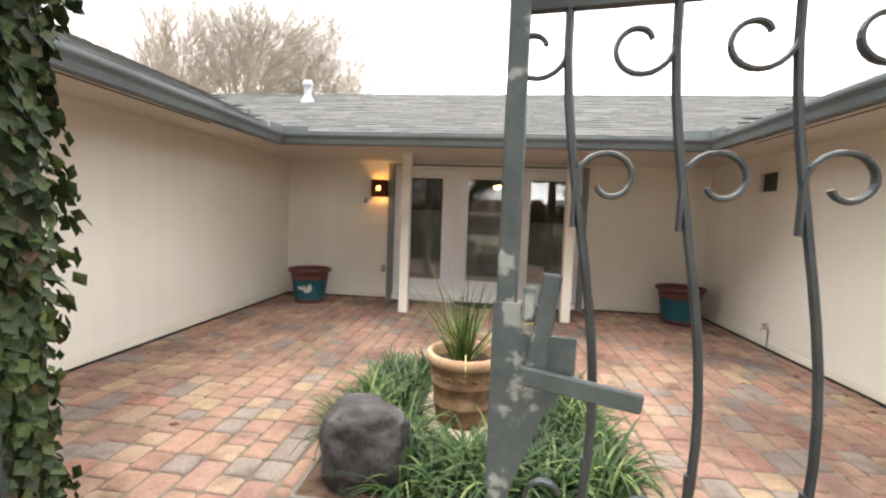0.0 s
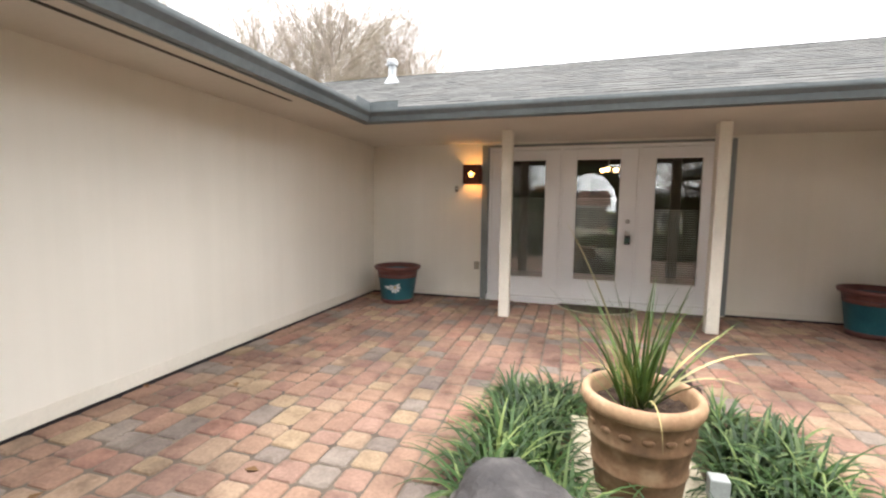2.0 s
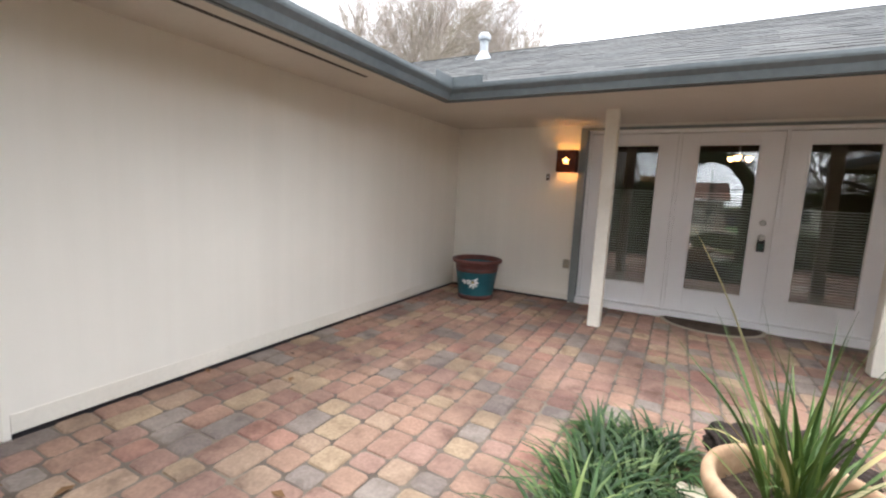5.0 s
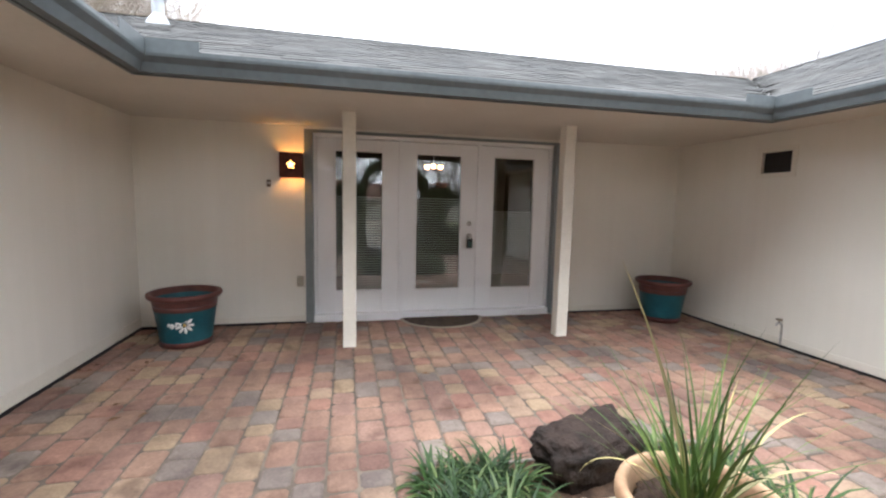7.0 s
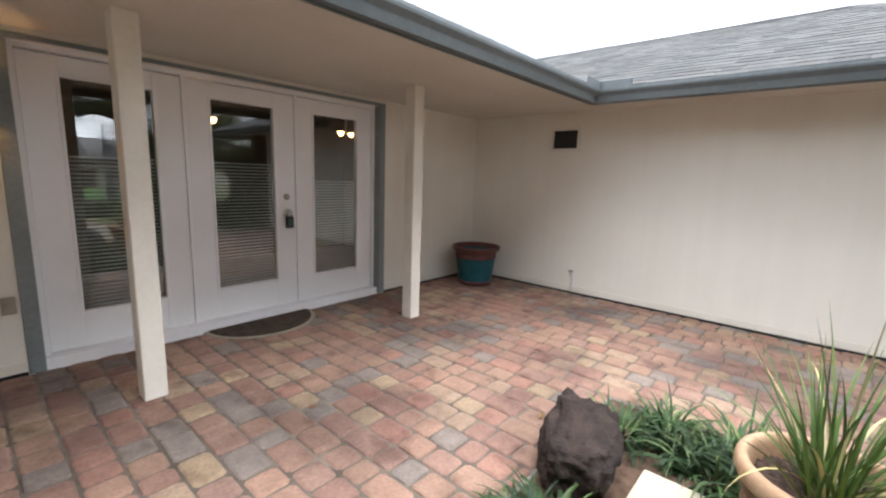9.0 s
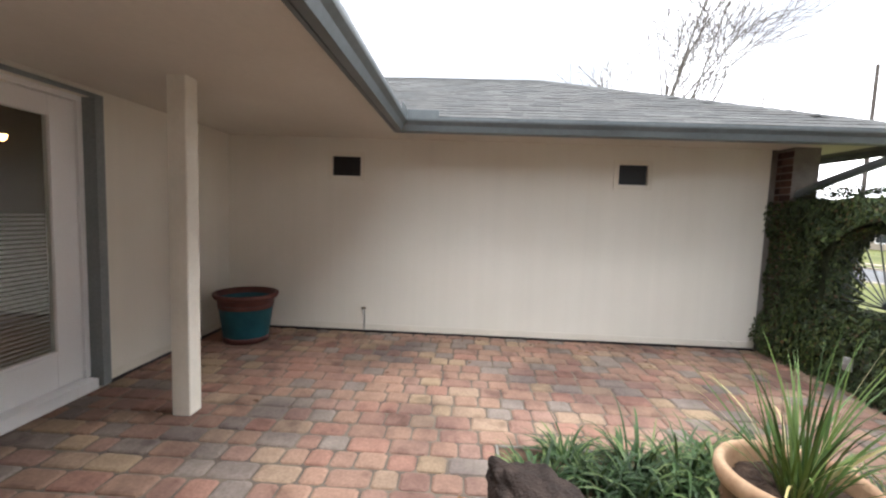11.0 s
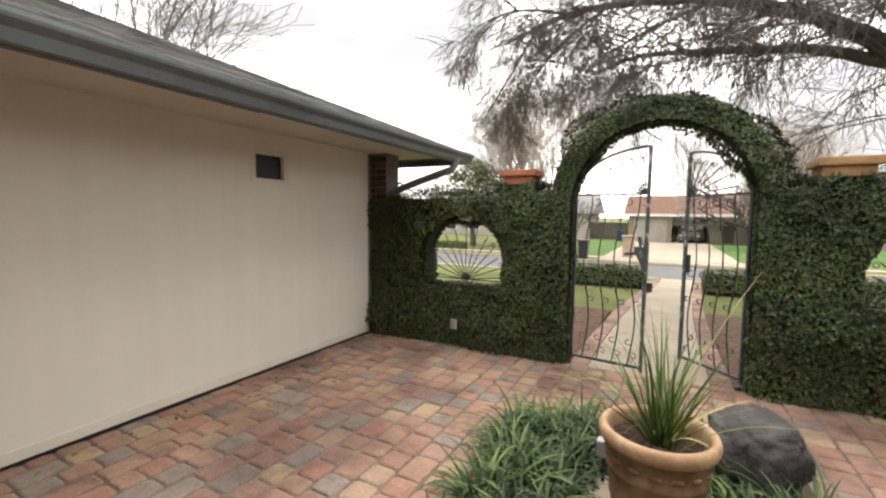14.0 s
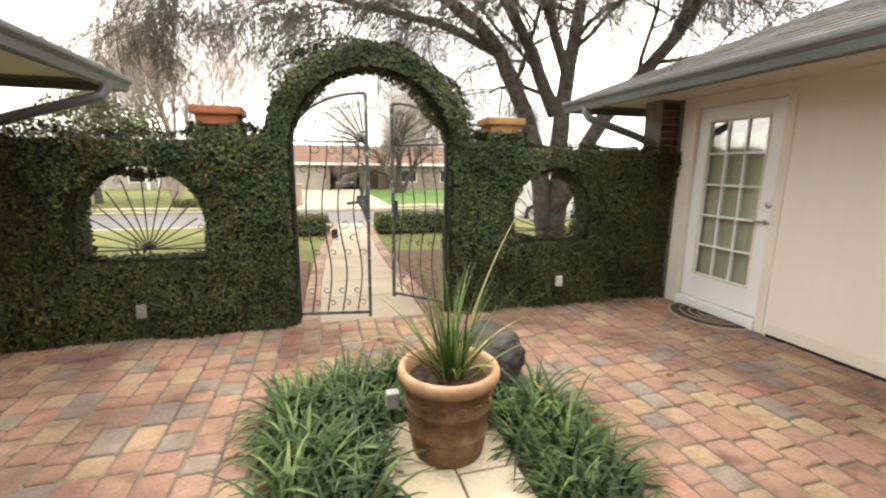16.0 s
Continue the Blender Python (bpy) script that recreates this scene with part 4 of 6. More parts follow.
for cx, cy, k in clumps:
    vs, fs = [], []
    for _ in range(95):
        a = rng.uniform(0, 2 * math.pi)
        r = 0.10 * math.sqrt(rng.random())
        blade(vs, fs, (r * math.cos(a), r * math.sin(a), -0.01), a + rng.uniform(-0.9, 0.9), rng.uniform(0.22, 0.48) * k, rng.uniform(0.006, 0.012), rng.uniform(2, 60), rng.uniform(60, 165), 6)
    ob = joined_mesh("turf_clump", vs, fs, TURF)
    ob.location = (cx, cy, 0)
    tagged(ob, "bushy green lily turf clump with arching blades", "plant", "lily turf in the bed", "stuff")


def rock(name, label, at, size, mat, seed, rough):
    bm = bmesh.new()
    bmesh.ops.create_icosphere(bm, subdivisions=5, radius=1.0)
    o = Vector((seed * 3.7, seed * 1.3, 0))
    for v in bm.verts:
        p = v.co.copy()
        q = Vector([math.copysign(abs(c) ** 0.7, c) for c in p])
        d = 1 + 0.22 * noise.noise(p * 1.3 + o) + rough * (0.14 * noise.noise(p * 3.5 + o) + 0.08 * noise.noise(p * 8 + o) + 0.035 * noise.noise(p * 17 + o))
        v.co = Vector((q.x * size[0], q.y * size[1], q.z * size[2])) * d
        v.co.z += size[2] * 0.75
    ob = part(name, bm, mat, smooth=True)
    ob.matrix_world = pose(*at, 0, 0, seed * 40)
    return tagged(ob, label, "rock")


rock("boulder", "dark grey rounded boulder at the edge of the planting bed", (-0.22, 2.37, 0.0), (0.225, 0.215, 0.215), ROCK_GREY, 3, 0.5)
rock("boulder", "rough dark brown lava rock beside the clay planter", (0.41, 3.88, 0.0), (0.33, 0.17, 0.155), ROCK_BROWN, 5, 0.9)

# ---- clay planter ----
pot = thing("clay_planter", "weathered terracotta planter with moulded bands, on flagstones", "planter", at=(0.265, 3.01, 0.03))
bm = lathe(bmesh.new(), [(0.0, 0.0), (0.172, 0.0), (0.182, 0.008), (0.184, 0.02), (0.197, 0.105), (0.203, 0.112), (0.204, 0.124), (0.199, 0.132), (0.213, 0.225), (0.220, 0.232), (0.221, 0.245), (0.216, 0.253), (0.228, 0.325), (0.232, 0.333), (0.233, 0.345)], 48)
bmesh.ops.scale(bm, vec=(1.0, 1.0, 1.12), verts=bm.verts[:])
part("body", bm, TERRACOTTA, pot, smooth=True)
bm = lathe(bmesh.new(), [(0.233, 0.345), (0.247, 0.352), (0.256, 0.37), (0.256, 0.39), (0.249, 0.406), (0.236, 0.412), (0.222, 0.408), (0.214, 0.39), (0.205, 0.33)], 48)
bmesh.ops.scale(bm, vec=(1.0, 1.0, 1.12), verts=bm.verts[:])
part("rim", bm, TERRACOTTA_RIM, pot, "pale worn terracotta rim", True)
for k in range(16):
    a = 2 * math.pi * k / 16
    bm = bmesh.new()
    bmesh.ops.create_uvsphere(bm, u_segments=8, v_segments=5, radius=1.0, matrix=pose(0.222 * math.cos(a), 0.222 * math.sin(a), 0.325, 0, 0, math.degrees(a)) @ Matrix.Diagonal((0.008, 0.026, 0.015, 1)))
    part("moulding", bm, TERRACOTTA, pot, smooth=True)
bm = bmesh.new()
bmesh.ops.create_grid(bm, x_segments=24, y_segments=24, size=0.21)
for v in list(bm.verts):
    if math.hypot(v.co.x, v.co.y) > 0.208:
        bm.verts.remove(v)
for v in bm.verts:
    v.co.z = 0.39 + 0.022 * noise.noise(v.co * 16) + 0.012 * noise.noise(v.co * 40)
part("soil", bm, SOIL, pot, "dark crumbly potting soil")
plant = thing("strap_leaf_plant", "clump of long narrow green strap leaves in the planter", "plant", at=(0.265, 3.01, 0.41))
rng = random.Random(31)
vs, fs = [], []
for c in range(6):
    ca, cr = c * 1.05 + 0.4, 0.02 + 0.05 * rng.random()
    bx, by = cr * math.cos(ca) - 0.01, cr * math.sin(ca)
    for _ in range(16):
        a = rng.uniform(0, 2 * math.pi)
        blade(vs, fs, (bx + 0.012 * math.cos(a), by + 0.012 * math.sin(a), -0.03), a, rng.uniform(0.32, 0.72), rng.uniform(0.0042, 0.0075), rng.uniform(2, 40), rng.uniform(5, 60), 8, rng.uniform(-0.7, 0.7))
joined_mesh("green_leaves", vs, fs, BLADE, plant)
vs, fs = [], []
for a, L, lean, droop in ((math.pi * 1.02, 0.92, 15, 16), (0.15, 0.72, 34, 80), (-0.4, 0.55, 24, 110), (2.4, 0.45, 30, 130), (-1.5, 0.45, 30, 150), (2.9, 0.52, 30, 40), (0.6, 0.6, 40, 40), (4.2, 0.55, 30, 30)):
    blade(vs, fs, (0.02 * math.cos(a), 0.02 * math.sin(a), -0.02), a, L, 0.0075, lean, droop, 10, 0.8)
joined_mesh("yellowing_leaves", vs, fs, BLADE_DRY, plant)["label"] = "pale yellowing strap leaves"
spot = thing("garden_spotlight", "small grey garden spotlight on a stake in the bed", "lamp", at=(0.52, 2.80, 0))
part("housing", box(bmesh.new(), -0.035, 0.035, -0.03, 0.03, 0.17, 0.26, 0.008, 2), plain("pale_grey_metal", (0.36, 0.38, 0.37), 0.5), spot)
part("stake", tube(bmesh.new(), [(0, 0, -0.02), (0, 0, 0.17)], 0.008, 6), BLACK, spot)


# ---- teal pots ----
def teal_pot(at, label, flower, turn=0):
    p = thing("glazed_pot", label, "plant pot", "teal pots on the porch", at=at, turn=turn)
    part("body", lathe(bmesh.new(), [(0.0, 0.0), (0.205, 0.0), (0.215, 0.01), (0.22, 0.05), (0.275, 0.44), (0.283, 0.445)], 44), TEAL, p, smooth=True)
    part("base_ring", lathe(bmesh.new(), [(0.2075, 0.0), (0.224, 0.002), (0.229, 0.04), (0.224, 0.052), (0.215, 0.052)], 44), POT_RED, p, "brick-red base ring", True)
    part("rim", lathe(bmesh.new(), [(0.276, 0.44), (0.302, 0.45), (0.318, 0.475), (0.316, 0.497), (0.30, 0.503), (0.282, 0.495), (0.272, 0.40), (0.255, 0.36), (0.0, 0.36)], 44), POT_RED, p, "brick-red rolled rim", True)
    part("band", lathe(bmesh.new(), [(0.2625, 0.345), (0.266, 0.35), (0.270, 0.385), (0.2668, 0.39)], 44), POT_RED, p, "brick-red painted band", True)
    if flower:
        for k in range(9):
            a = 2 * math.pi * k / 9
            bm = bmesh.new()
            bmesh.ops.create_uvsphere(bm, u_segments=8, v_segments=6, radius=1.0, matrix=Matrix.Translation((0.05 * math.cos(a), 0, 0.05 * math.sin(a))) @ Matrix.Rotation(-a, 4, "Y") @ Matrix.Diagonal((0.030, 0.004, 0.013, 1)))
            bmesh.ops.transform(bm, matrix=pose(0.03, -0.249, 0.23, -8), verts=bm.verts[:])
            part("petal", bm, PETAL, p, "white painted petal", True)
        bm = bmesh.new()
        bmesh.ops.create_uvsphere(bm, u_segments=10, v_segments=6, radius=1.0, matrix=pose(0.03, -0.251, 0.23, -8) @ Matrix.Diagonal((0.016, 0.006, 0.016, 1)))
        part("flower_eye", bm, plain("yellow_paint", (0.5, 0.36, 0.12), 0.5), p)
        for dx, dz, s in ((-0.10, 0.0, 0.024), (-0.125, 0.012, 0.016), (-0.07, 0.005, 0.012)):
            bm = bmesh.new()
            bmesh.ops.create_uvsphere(bm, u_segments=8, v_segments=6, radius=1.0, matrix=pose(0.03 + dx, -0.246 + 0.035 * abs(dx) * 6 * abs(dx), 0.225 + dz, -8, 0, -22) @ Matrix.Diagonal((s, 0.006, s, 1)))
            part("painted_leaf", bm, PETAL, p, smooth=True)
    return p


teal_pot((-2.33, 6.42, 0.0), "teal glazed pot with brick-red rim and white daisy", True, 8)
teal_pot((3.02, 6.50, 0.0), "plain teal glazed pot with brick-red rim", False)

# ---- wall lamp ----
sc = thing("wall_lamp", "rusty red metal wall lamp with glowing star cutout, lit", "wall lamp", at=(-1.40, YB, 1.755))
bm = bmesh.new()
star = []
for k in range(10):
    r = 0.050 if k % 2 == 0 else 0.024
    star.append((r * math.sin(2 * math.pi * k / 10), r * math.cos(2 * math.pi * k / 10)))
extruded(bm, [(-0.115, -0.13), (0.115, -0.13), (0.115, 0.13), (-0.115, 0.13)], [star], -0.16, -0.156)
part("front_plate", bm, LAMP_METAL, sc)
for x in (-0.115, 0.111):
    part("side_plate", boxes((x, x + 0.004, -0.156, -0.01, -0.13, 0.13)), LAMP_METAL, sc)
part("back_plate", boxes((-0.115, 0.115, -0.01, -0.001, -0.13, 0.13)), LAMP_METAL, sc)
bm = bmesh.new()
bmesh.ops.create_uvsphere(bm, u_segments=16, v_segments=10, radius=0.034, matrix=Matrix.Translation((0, -0.08, 0.0)))
tube(bm, [(0, -0.08, -0.06), (0, -0.08, -0.02)], 0.014, 8)
part("bulb", bm, GLOW, sc, "warm glowing bulb", True)
part("diffuser", boxes((-0.08, 0.08, -0.150, -0.147, -0.08, 0.08)), glow_material("amber_mica", (1.0, 0.42, 0.08), 3.0), sc, "amber glowing diffuser behind the star")
pl = bpy.data.lights.new("lamp_bulb", "POINT")
pl.energy, pl.color, pl.shadow_soft_size = 0.2, (1.0, 0.62, 0.28), 0.03
lamp_light = new("lamp_bulb", pl)
lamp_light.location = (-1.40, YB - 0.085, 1.765)


bell = thing("doorbell", "small brown doorbell on the siding beside the lamp", "doorbell", at=(-1.645, YB, 1.56))
part("back_plate", box(bmesh.new(), -0.022, 0.022, -0.014, 0.0, -0.038, 0.038, 0.005, 2), plain("brown_plastic", (0.16, 0.12, 0.09), 0.5), bell)
bm = lathe(bmesh.new(), [(0.0, 0.0), (0.012, 0.0), (0.012, 0.004), (0.008, 0.007), (0.0, 0.008)], 14)
bmesh.ops.transform(bm, matrix=pose(0, -0.014, 0.005, 90), verts=bm.verts[:])
part("button", bm, PETAL, bell, "pale round push button")


# ---- mats, sockets, tap ----
def half_mat(name, label, m, rx, ry):
    mt = thing(name, label, "doormat", "half-round doormats")
    mt.matrix_world = m
    for nm, k0, k1, z, mat in (("border", 1.0, 0.0, 0.008, MAT_EDGE), ("fibre_top", 0.93, 0.0, 0.014, MAT)):
        bm = bmesh.new()
        ring = [(rx * k0 * math.cos(math.pi * k / 28), -ry * k0 * math.sin(math.pi * k / 28)) for k in range(29)]
        lo, hi = [bm.verts.new((x, y, 0.0)) for x, y in ring], [bm.verts.new((x * 0.99, y * 0.99, z)) for x, y in ring]
        bm.faces.new(hi[::-1])
        for k in range(29):
            bm.faces.new((lo[k], lo[(k + 1) % 29], hi[(k + 1) % 29], hi[k]))
        bmesh.ops.recalc_face_normals(bm, faces=bm.faces[:])
        part(nm, bm, mat, mt)
    return mt


half_mat("doormat", "brown half-round doormat with pale edge before the front door", pose(0.29, YB - 0.02, 0.004), 0.50, 0.45)
mt = half_mat("doormat", "brown half-round doormat with ribbed rings at the side door", pose(XL + 0.04, 1.66, 0.004, 0, 0, 90), 0.42, 0.36)
for k in range(3):
    part("rib", tube(bmesh.new(), [((0.12 + 0.09 * k) * math.cos(math.pi * j / 16), -(0.10 + 0.075 * k) * math.sin(math.pi * j / 16), 0.015) for j in range(17)], 0.006, 5), MAT_EDGE, mt)


def socket(at, turn, label, mat):
    s = thing("outdoor_socket", label, "socket", "outdoor sockets", at=at, turn=turn)
    part("cover_plate", box(bmesh.new(), -0.035, 0.035, -0.03, 0.0, -0.055, 0.055, 0.006, 2), mat, s)
    for z in (-0.025, 0.012):
        part("flap", box(bmesh.new(), -0.024, 0.024, -0.038, -0.03, z, z + 0.03, 0.003), mat, s)


PALE = plain("pale_grey_plastic", (0.26, 0.25, 0.24), 0.5)
socket((-1.33, YB, 0.48), 0, "small beige weatherproof socket on the siding", plain("beige_plastic", (0.36, 0.32, 0.25), 0.5))
socket((2.31, 1.03, 0.27), 180, "pale weatherproof socket on the ivy wall", PALE)
socket((-1.52, 1.03, 0.29), 180, "white weatherproof socket on the ivy wall", plain("white_plastic", (0.52, 0.52, 0.50), 0.4))
tap = thing("hose_tap", "small brass hose tap on a wall pipe", "tap", at=(XR, 5.36, 0))
part("pipe", tube(bmesh.new(), [(-0.012, 0, 0.02), (-0.012, 0, 0.22), (-0.03, 0, 0.245), (-0.07, 0, 0.245), (-0.085, 0, 0.22)], 0.009, 8), STEEL, tap)
bm = lathe(bmesh.new(), [(0.0, 0.0), (0.028, 0.0), (0.03, 0.006), (0.028, 0.012), (0.0, 0.012)], 14, (-0.05, 0, 0.275))
tube(bm, [(-0.05, 0, 0.245), (-0.05, 0, 0.28)], 0.006, 6)
part("handwheel", bm, plain("dull_brass", (0.25, 0.2, 0.13), 0.5, 0.6), tap)

# ---- vent pipe on the roof ----
vent = thing("roof_vent", "pale grey metal vent pipe with a cap", "vent pipe", at=(-2.66, 7.0, ZE + SLOPE * (7.0 - EY)))
GALV = surface("galvanised_metal", [(0.3, (0.33, 0.35, 0.37)), (0.7, (0.47, 0.49, 0.5))], 6.0, 40.0, 0.5, 0.4)
part("pipe", lathe(bmesh.new(), [(0.0, -0.06), (0.055, -0.06), (0.055, 0.24), (0.0, 0.24)], 18), GALV, vent, smooth=False)
part("cap", lathe(bmesh.new(), [(0.0, 0.235), (0.08, 0.24), (0.082, 0.30), (0.06, 0.325), (0.0, 0.33)], 18), GALV, vent)
part("flashing", lathe(bmesh.new(), [(0.12, -0.055), (0.11, 0.0), (0.06, 0.08), (0.057, 0.09)], 18), GALV, vent)


# ---- ground, road and front garden ----
LAWN = surface("winter_lawn", [(0.3, (0.07, 0.085, 0.02)), (0.55, (0.115, 0.125, 0.036)), (0.75, (0.17, 0.16, 0.06))], 0.9, 22.0, 0.95, bump=0.7, depth=0.03)
ASPHALT = surface("worn_asphalt", [(0.3, (0.085, 0.087, 0.09)), (0.7, (0.13, 0.13, 0.132))], 0.7, 40.0, 0.9, bump=0.3, depth=0.006)
CONCRETE = surface("pale_concrete", [(0.3, (0.27, 0.23, 0.175)), (0.7, (0.36, 0.31, 0.24))], 1.2, 30.0, 0.9, bump=0.3, depth=0.004)
HEDGE = leaf_material("box_hedge_leaf", [(0.03, 0.055, 0.015), (0.06, 0.10, 0.025), (0.10, 0.13, 0.035), (0.13, 0.14, 0.04)])
EVERGREEN = leaf_material("live_oak_leaf", [(0.05, 0.065, 0.03), (0.08, 0.10, 0.045), (0.12, 0.135, 0.065)])


def ground_z(y):
    if y > -9.0:
        return -0.07
    if y > -18.0:
        return -0.22
    return -0.12 + 0.55 * min((-18.0 - y) / 22.0, 1.0)


bm = bmesh.new()
ys = [600, 60, 12, 0.9, -8.97, -9.0, -18.0, -18.03, -24, -30, -35, -40, -60, -120, -900]
zs = [-0.25, -0.22, -0.2, -0.07, -0.07, -0.22, -0.22, -0.12, ground_z(-24), ground_z(-30), ground_z(-35), 0.43, 0.43, 0.43, 0.43]
xs = [-900, -200, -60, -20, -8, 0, 8, 20, 60, 200, 900]
rows = [[bm.verts.new((x, y, z)) for x in xs] for y, z in zip(ys, zs)]
for a, b in zip(rows, rows[1:]):
    for k in range(len(xs) - 1):
        bm.faces.new((a[k], a[k + 1], b[k + 1], b[k]))
bmesh.ops.recalc_face_normals(bm, faces=bm.faces[:])
structure("ground", bm, LAWN, "patchy yellow-green winter lawn", "ground")
structure("road", boxes((-300, 300, -17.7, -9.35, -0.3, -0.19)), ASPHALT, "worn grey asphalt street", "road")
for nm, y0, y1 in (("kerb_near", -9.35, -9.0), ("kerb_far", -18.05, -17.7)):
    structure(nm, boxes((-300, 300, y0, y1, -0.3, -0.055 if y0 > -12 else -0.09)), CONCRETE, "pale concrete kerb along the street", "kerb")
structure("pavement", boxes((-300, 300, -20.6, -19.4, -0.3, -0.03)), CONCRETE, "pale concrete pavement across the street", "pavement")

# front walk, gently curved, with brick edging
walk_left = [(0.92, 0.88), (0.90, -0.8), (0.84, -2.6), (0.72, -4.4), (0.55, -6.4), (0.42, -9.0)]
walk_right = [(-0.12, 0.88), (-0.10, -0.8), (-0.12, -2.6), (-0.18, -4.4), (-0.28, -6.4), (-0.36, -9.0)]
path_ob = thing("front_walk", "pale concrete front walk with brick edging", "path", kind="structure")
for k in range(5):
    for h in (0.0, 0.5):
        def mid(p, q, t):
            return (p[0] + (q[0] - p[0]) * t, p[1] + (q[1] - p[1]) * t)
        a, b = mid(walk_left[k], walk_left[k + 1], h), mid(walk_left[k], walk_left[k + 1], h + 0.492)
        c, d = mid(walk_right[k], walk_right[k + 1], h), mid(walk_right[k], walk_right[k + 1], h + 0.492)
        bm = bmesh.new()
        lo = [bm.verts.new((x, y, -0.15)) for x, y in (a, b, d, c)]
        hi = [bm.verts.new((x, y, -0.025)) for x, y in (a, b, d, c)]
        bm.faces.new(hi)
        for q in range(4):
            bm.faces.new((lo[q], lo[(q + 1) % 4], hi[(q + 1) % 4], hi[q]))
        bmesh.ops.recalc_face_normals(bm, faces=bm.faces[:])
        part("slab", bm, CONCRETE, path_ob)
EDGE_BRICK = pieces_material("edging_brick", [(0.27, 0.18, 0.145), (0.31, 0.22, 0.175), (0.24, 0.16, 0.135)], False)
bme = bpy.data.meshes.new("edging_brick")
tmp = box(bmesh.new(), -0.085, 0.085, -0.045, 0.045, -0.1, 0.0, 0.006)
tmp.to_mesh(bme)
tmp.free()
bme.materials.append(EDGE_BRICK)
for line, side in ((walk_left, 1), (walk_right, -1)):
    for (x0, y0), (x1, y1) in zip(line, line[1:]):
        n = int(abs(y1 - y0) / 0.098)
        for k in range(n):
            t = (k + 0.5) / n
            ob = new("edging_brick", bme)
            ob.parent = path_ob
            ob.location = (x0 + (x1 - x0) * t + side * 0.09, y0 + (y1 - y0) * t, -0.015)
structure("flower_bed", boxes((1.10, 2.9, -2.6, 0.66, -0.2, -0.045), (-2.9, -0.30, -3.2, 0.66, -0.2, -0.045)), MULCH, "bare brown flower bed outside the gate", "soil")


def shell_samples(x0, x1, y0, y1, z0, z1):
    bm = box(bmesh.new(), x0, x1, y0, y1, z0, z1)
    bm.normal_update()
    out = []
    for f in bm.faces:
        v = [q.co.copy() for q in f.verts]
        for k in (1, 2):
            out.append((v[0], v[k], v[k + 1], f.normal.copy(), (v[k] - v[0]).cross(v[k + 1] - v[0]).length / 2))
    bm.free()
    return out


def hedge(x0, x1, y0, y1, z1, seed, label):
    h = thing("hedge", label, "hedge", "clipped hedges")
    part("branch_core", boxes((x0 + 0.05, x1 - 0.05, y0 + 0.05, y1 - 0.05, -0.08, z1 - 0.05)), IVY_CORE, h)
    vs, fs = leaf_scatter(shell_samples(x0, x1, y0, y1, -0.02, z1), 650, 0.065, random.Random(seed), 0.06, False)
    tagged(joined_mesh("foliage", vs, fs, HEDGE, h), "small dull green hedge leaves", kind="stuff")


hedge(0.75, 2.9, -6.9, -6.2, 0.42, 71, "low clipped green hedge beside the front walk")
hedge(-3.6, -0.5, -6.9, -6.2, 0.44, 72, "low clipped green hedge beside the front walk")
hedge(6.0, 8.4, -20.9, -20.2, 0.35, 73, "low yellow-green shrub row across the street")
hedge(12.5, 16.0, -21.5, -20.7, 0.40, 74, "low yellow-green shrub row across the street")
# agave-like plant outside the right opening
ag = thing("spiky_plant", "grey-green spiky plant outside the wall opening", "plant", at=(2.9, -0.6, -0.05))
vs, fs = [], []
rng = random.Random(75)
for _ in range(60):
    blade(vs, fs, (0, 0, 0.3), rng.uniform(0, 6.28), rng.uniform(0.35, 0.6), 0.012, rng.uniform(10, 85), 20, 4)
joined_mesh("leaves", vs, fs, EVERGREEN, ag)
part("stem", tube(bmesh.new(), [(0, 0, 0), (0, 0, 0.33)], 0.05, 8), BARK, ag)
ag2 = copy_thing(ag, pose(-1.7, -1.3, -0.05, 0, 0, 40))
ln = thing("path_light", "small black box light on a post beside the walk", "lamp", at=(0.62, -5.2, -0.05))
part("lantern", box(bmesh.new(), -0.07, 0.07, -0.07, 0.07, 0.06, 0.26, 0.012, 2), BLACK, ln)
part("stake", tube(bmesh.new(), [(0, 0, -0.05), (0, 0, 0.08)], 0.015, 6), BLACK, ln)


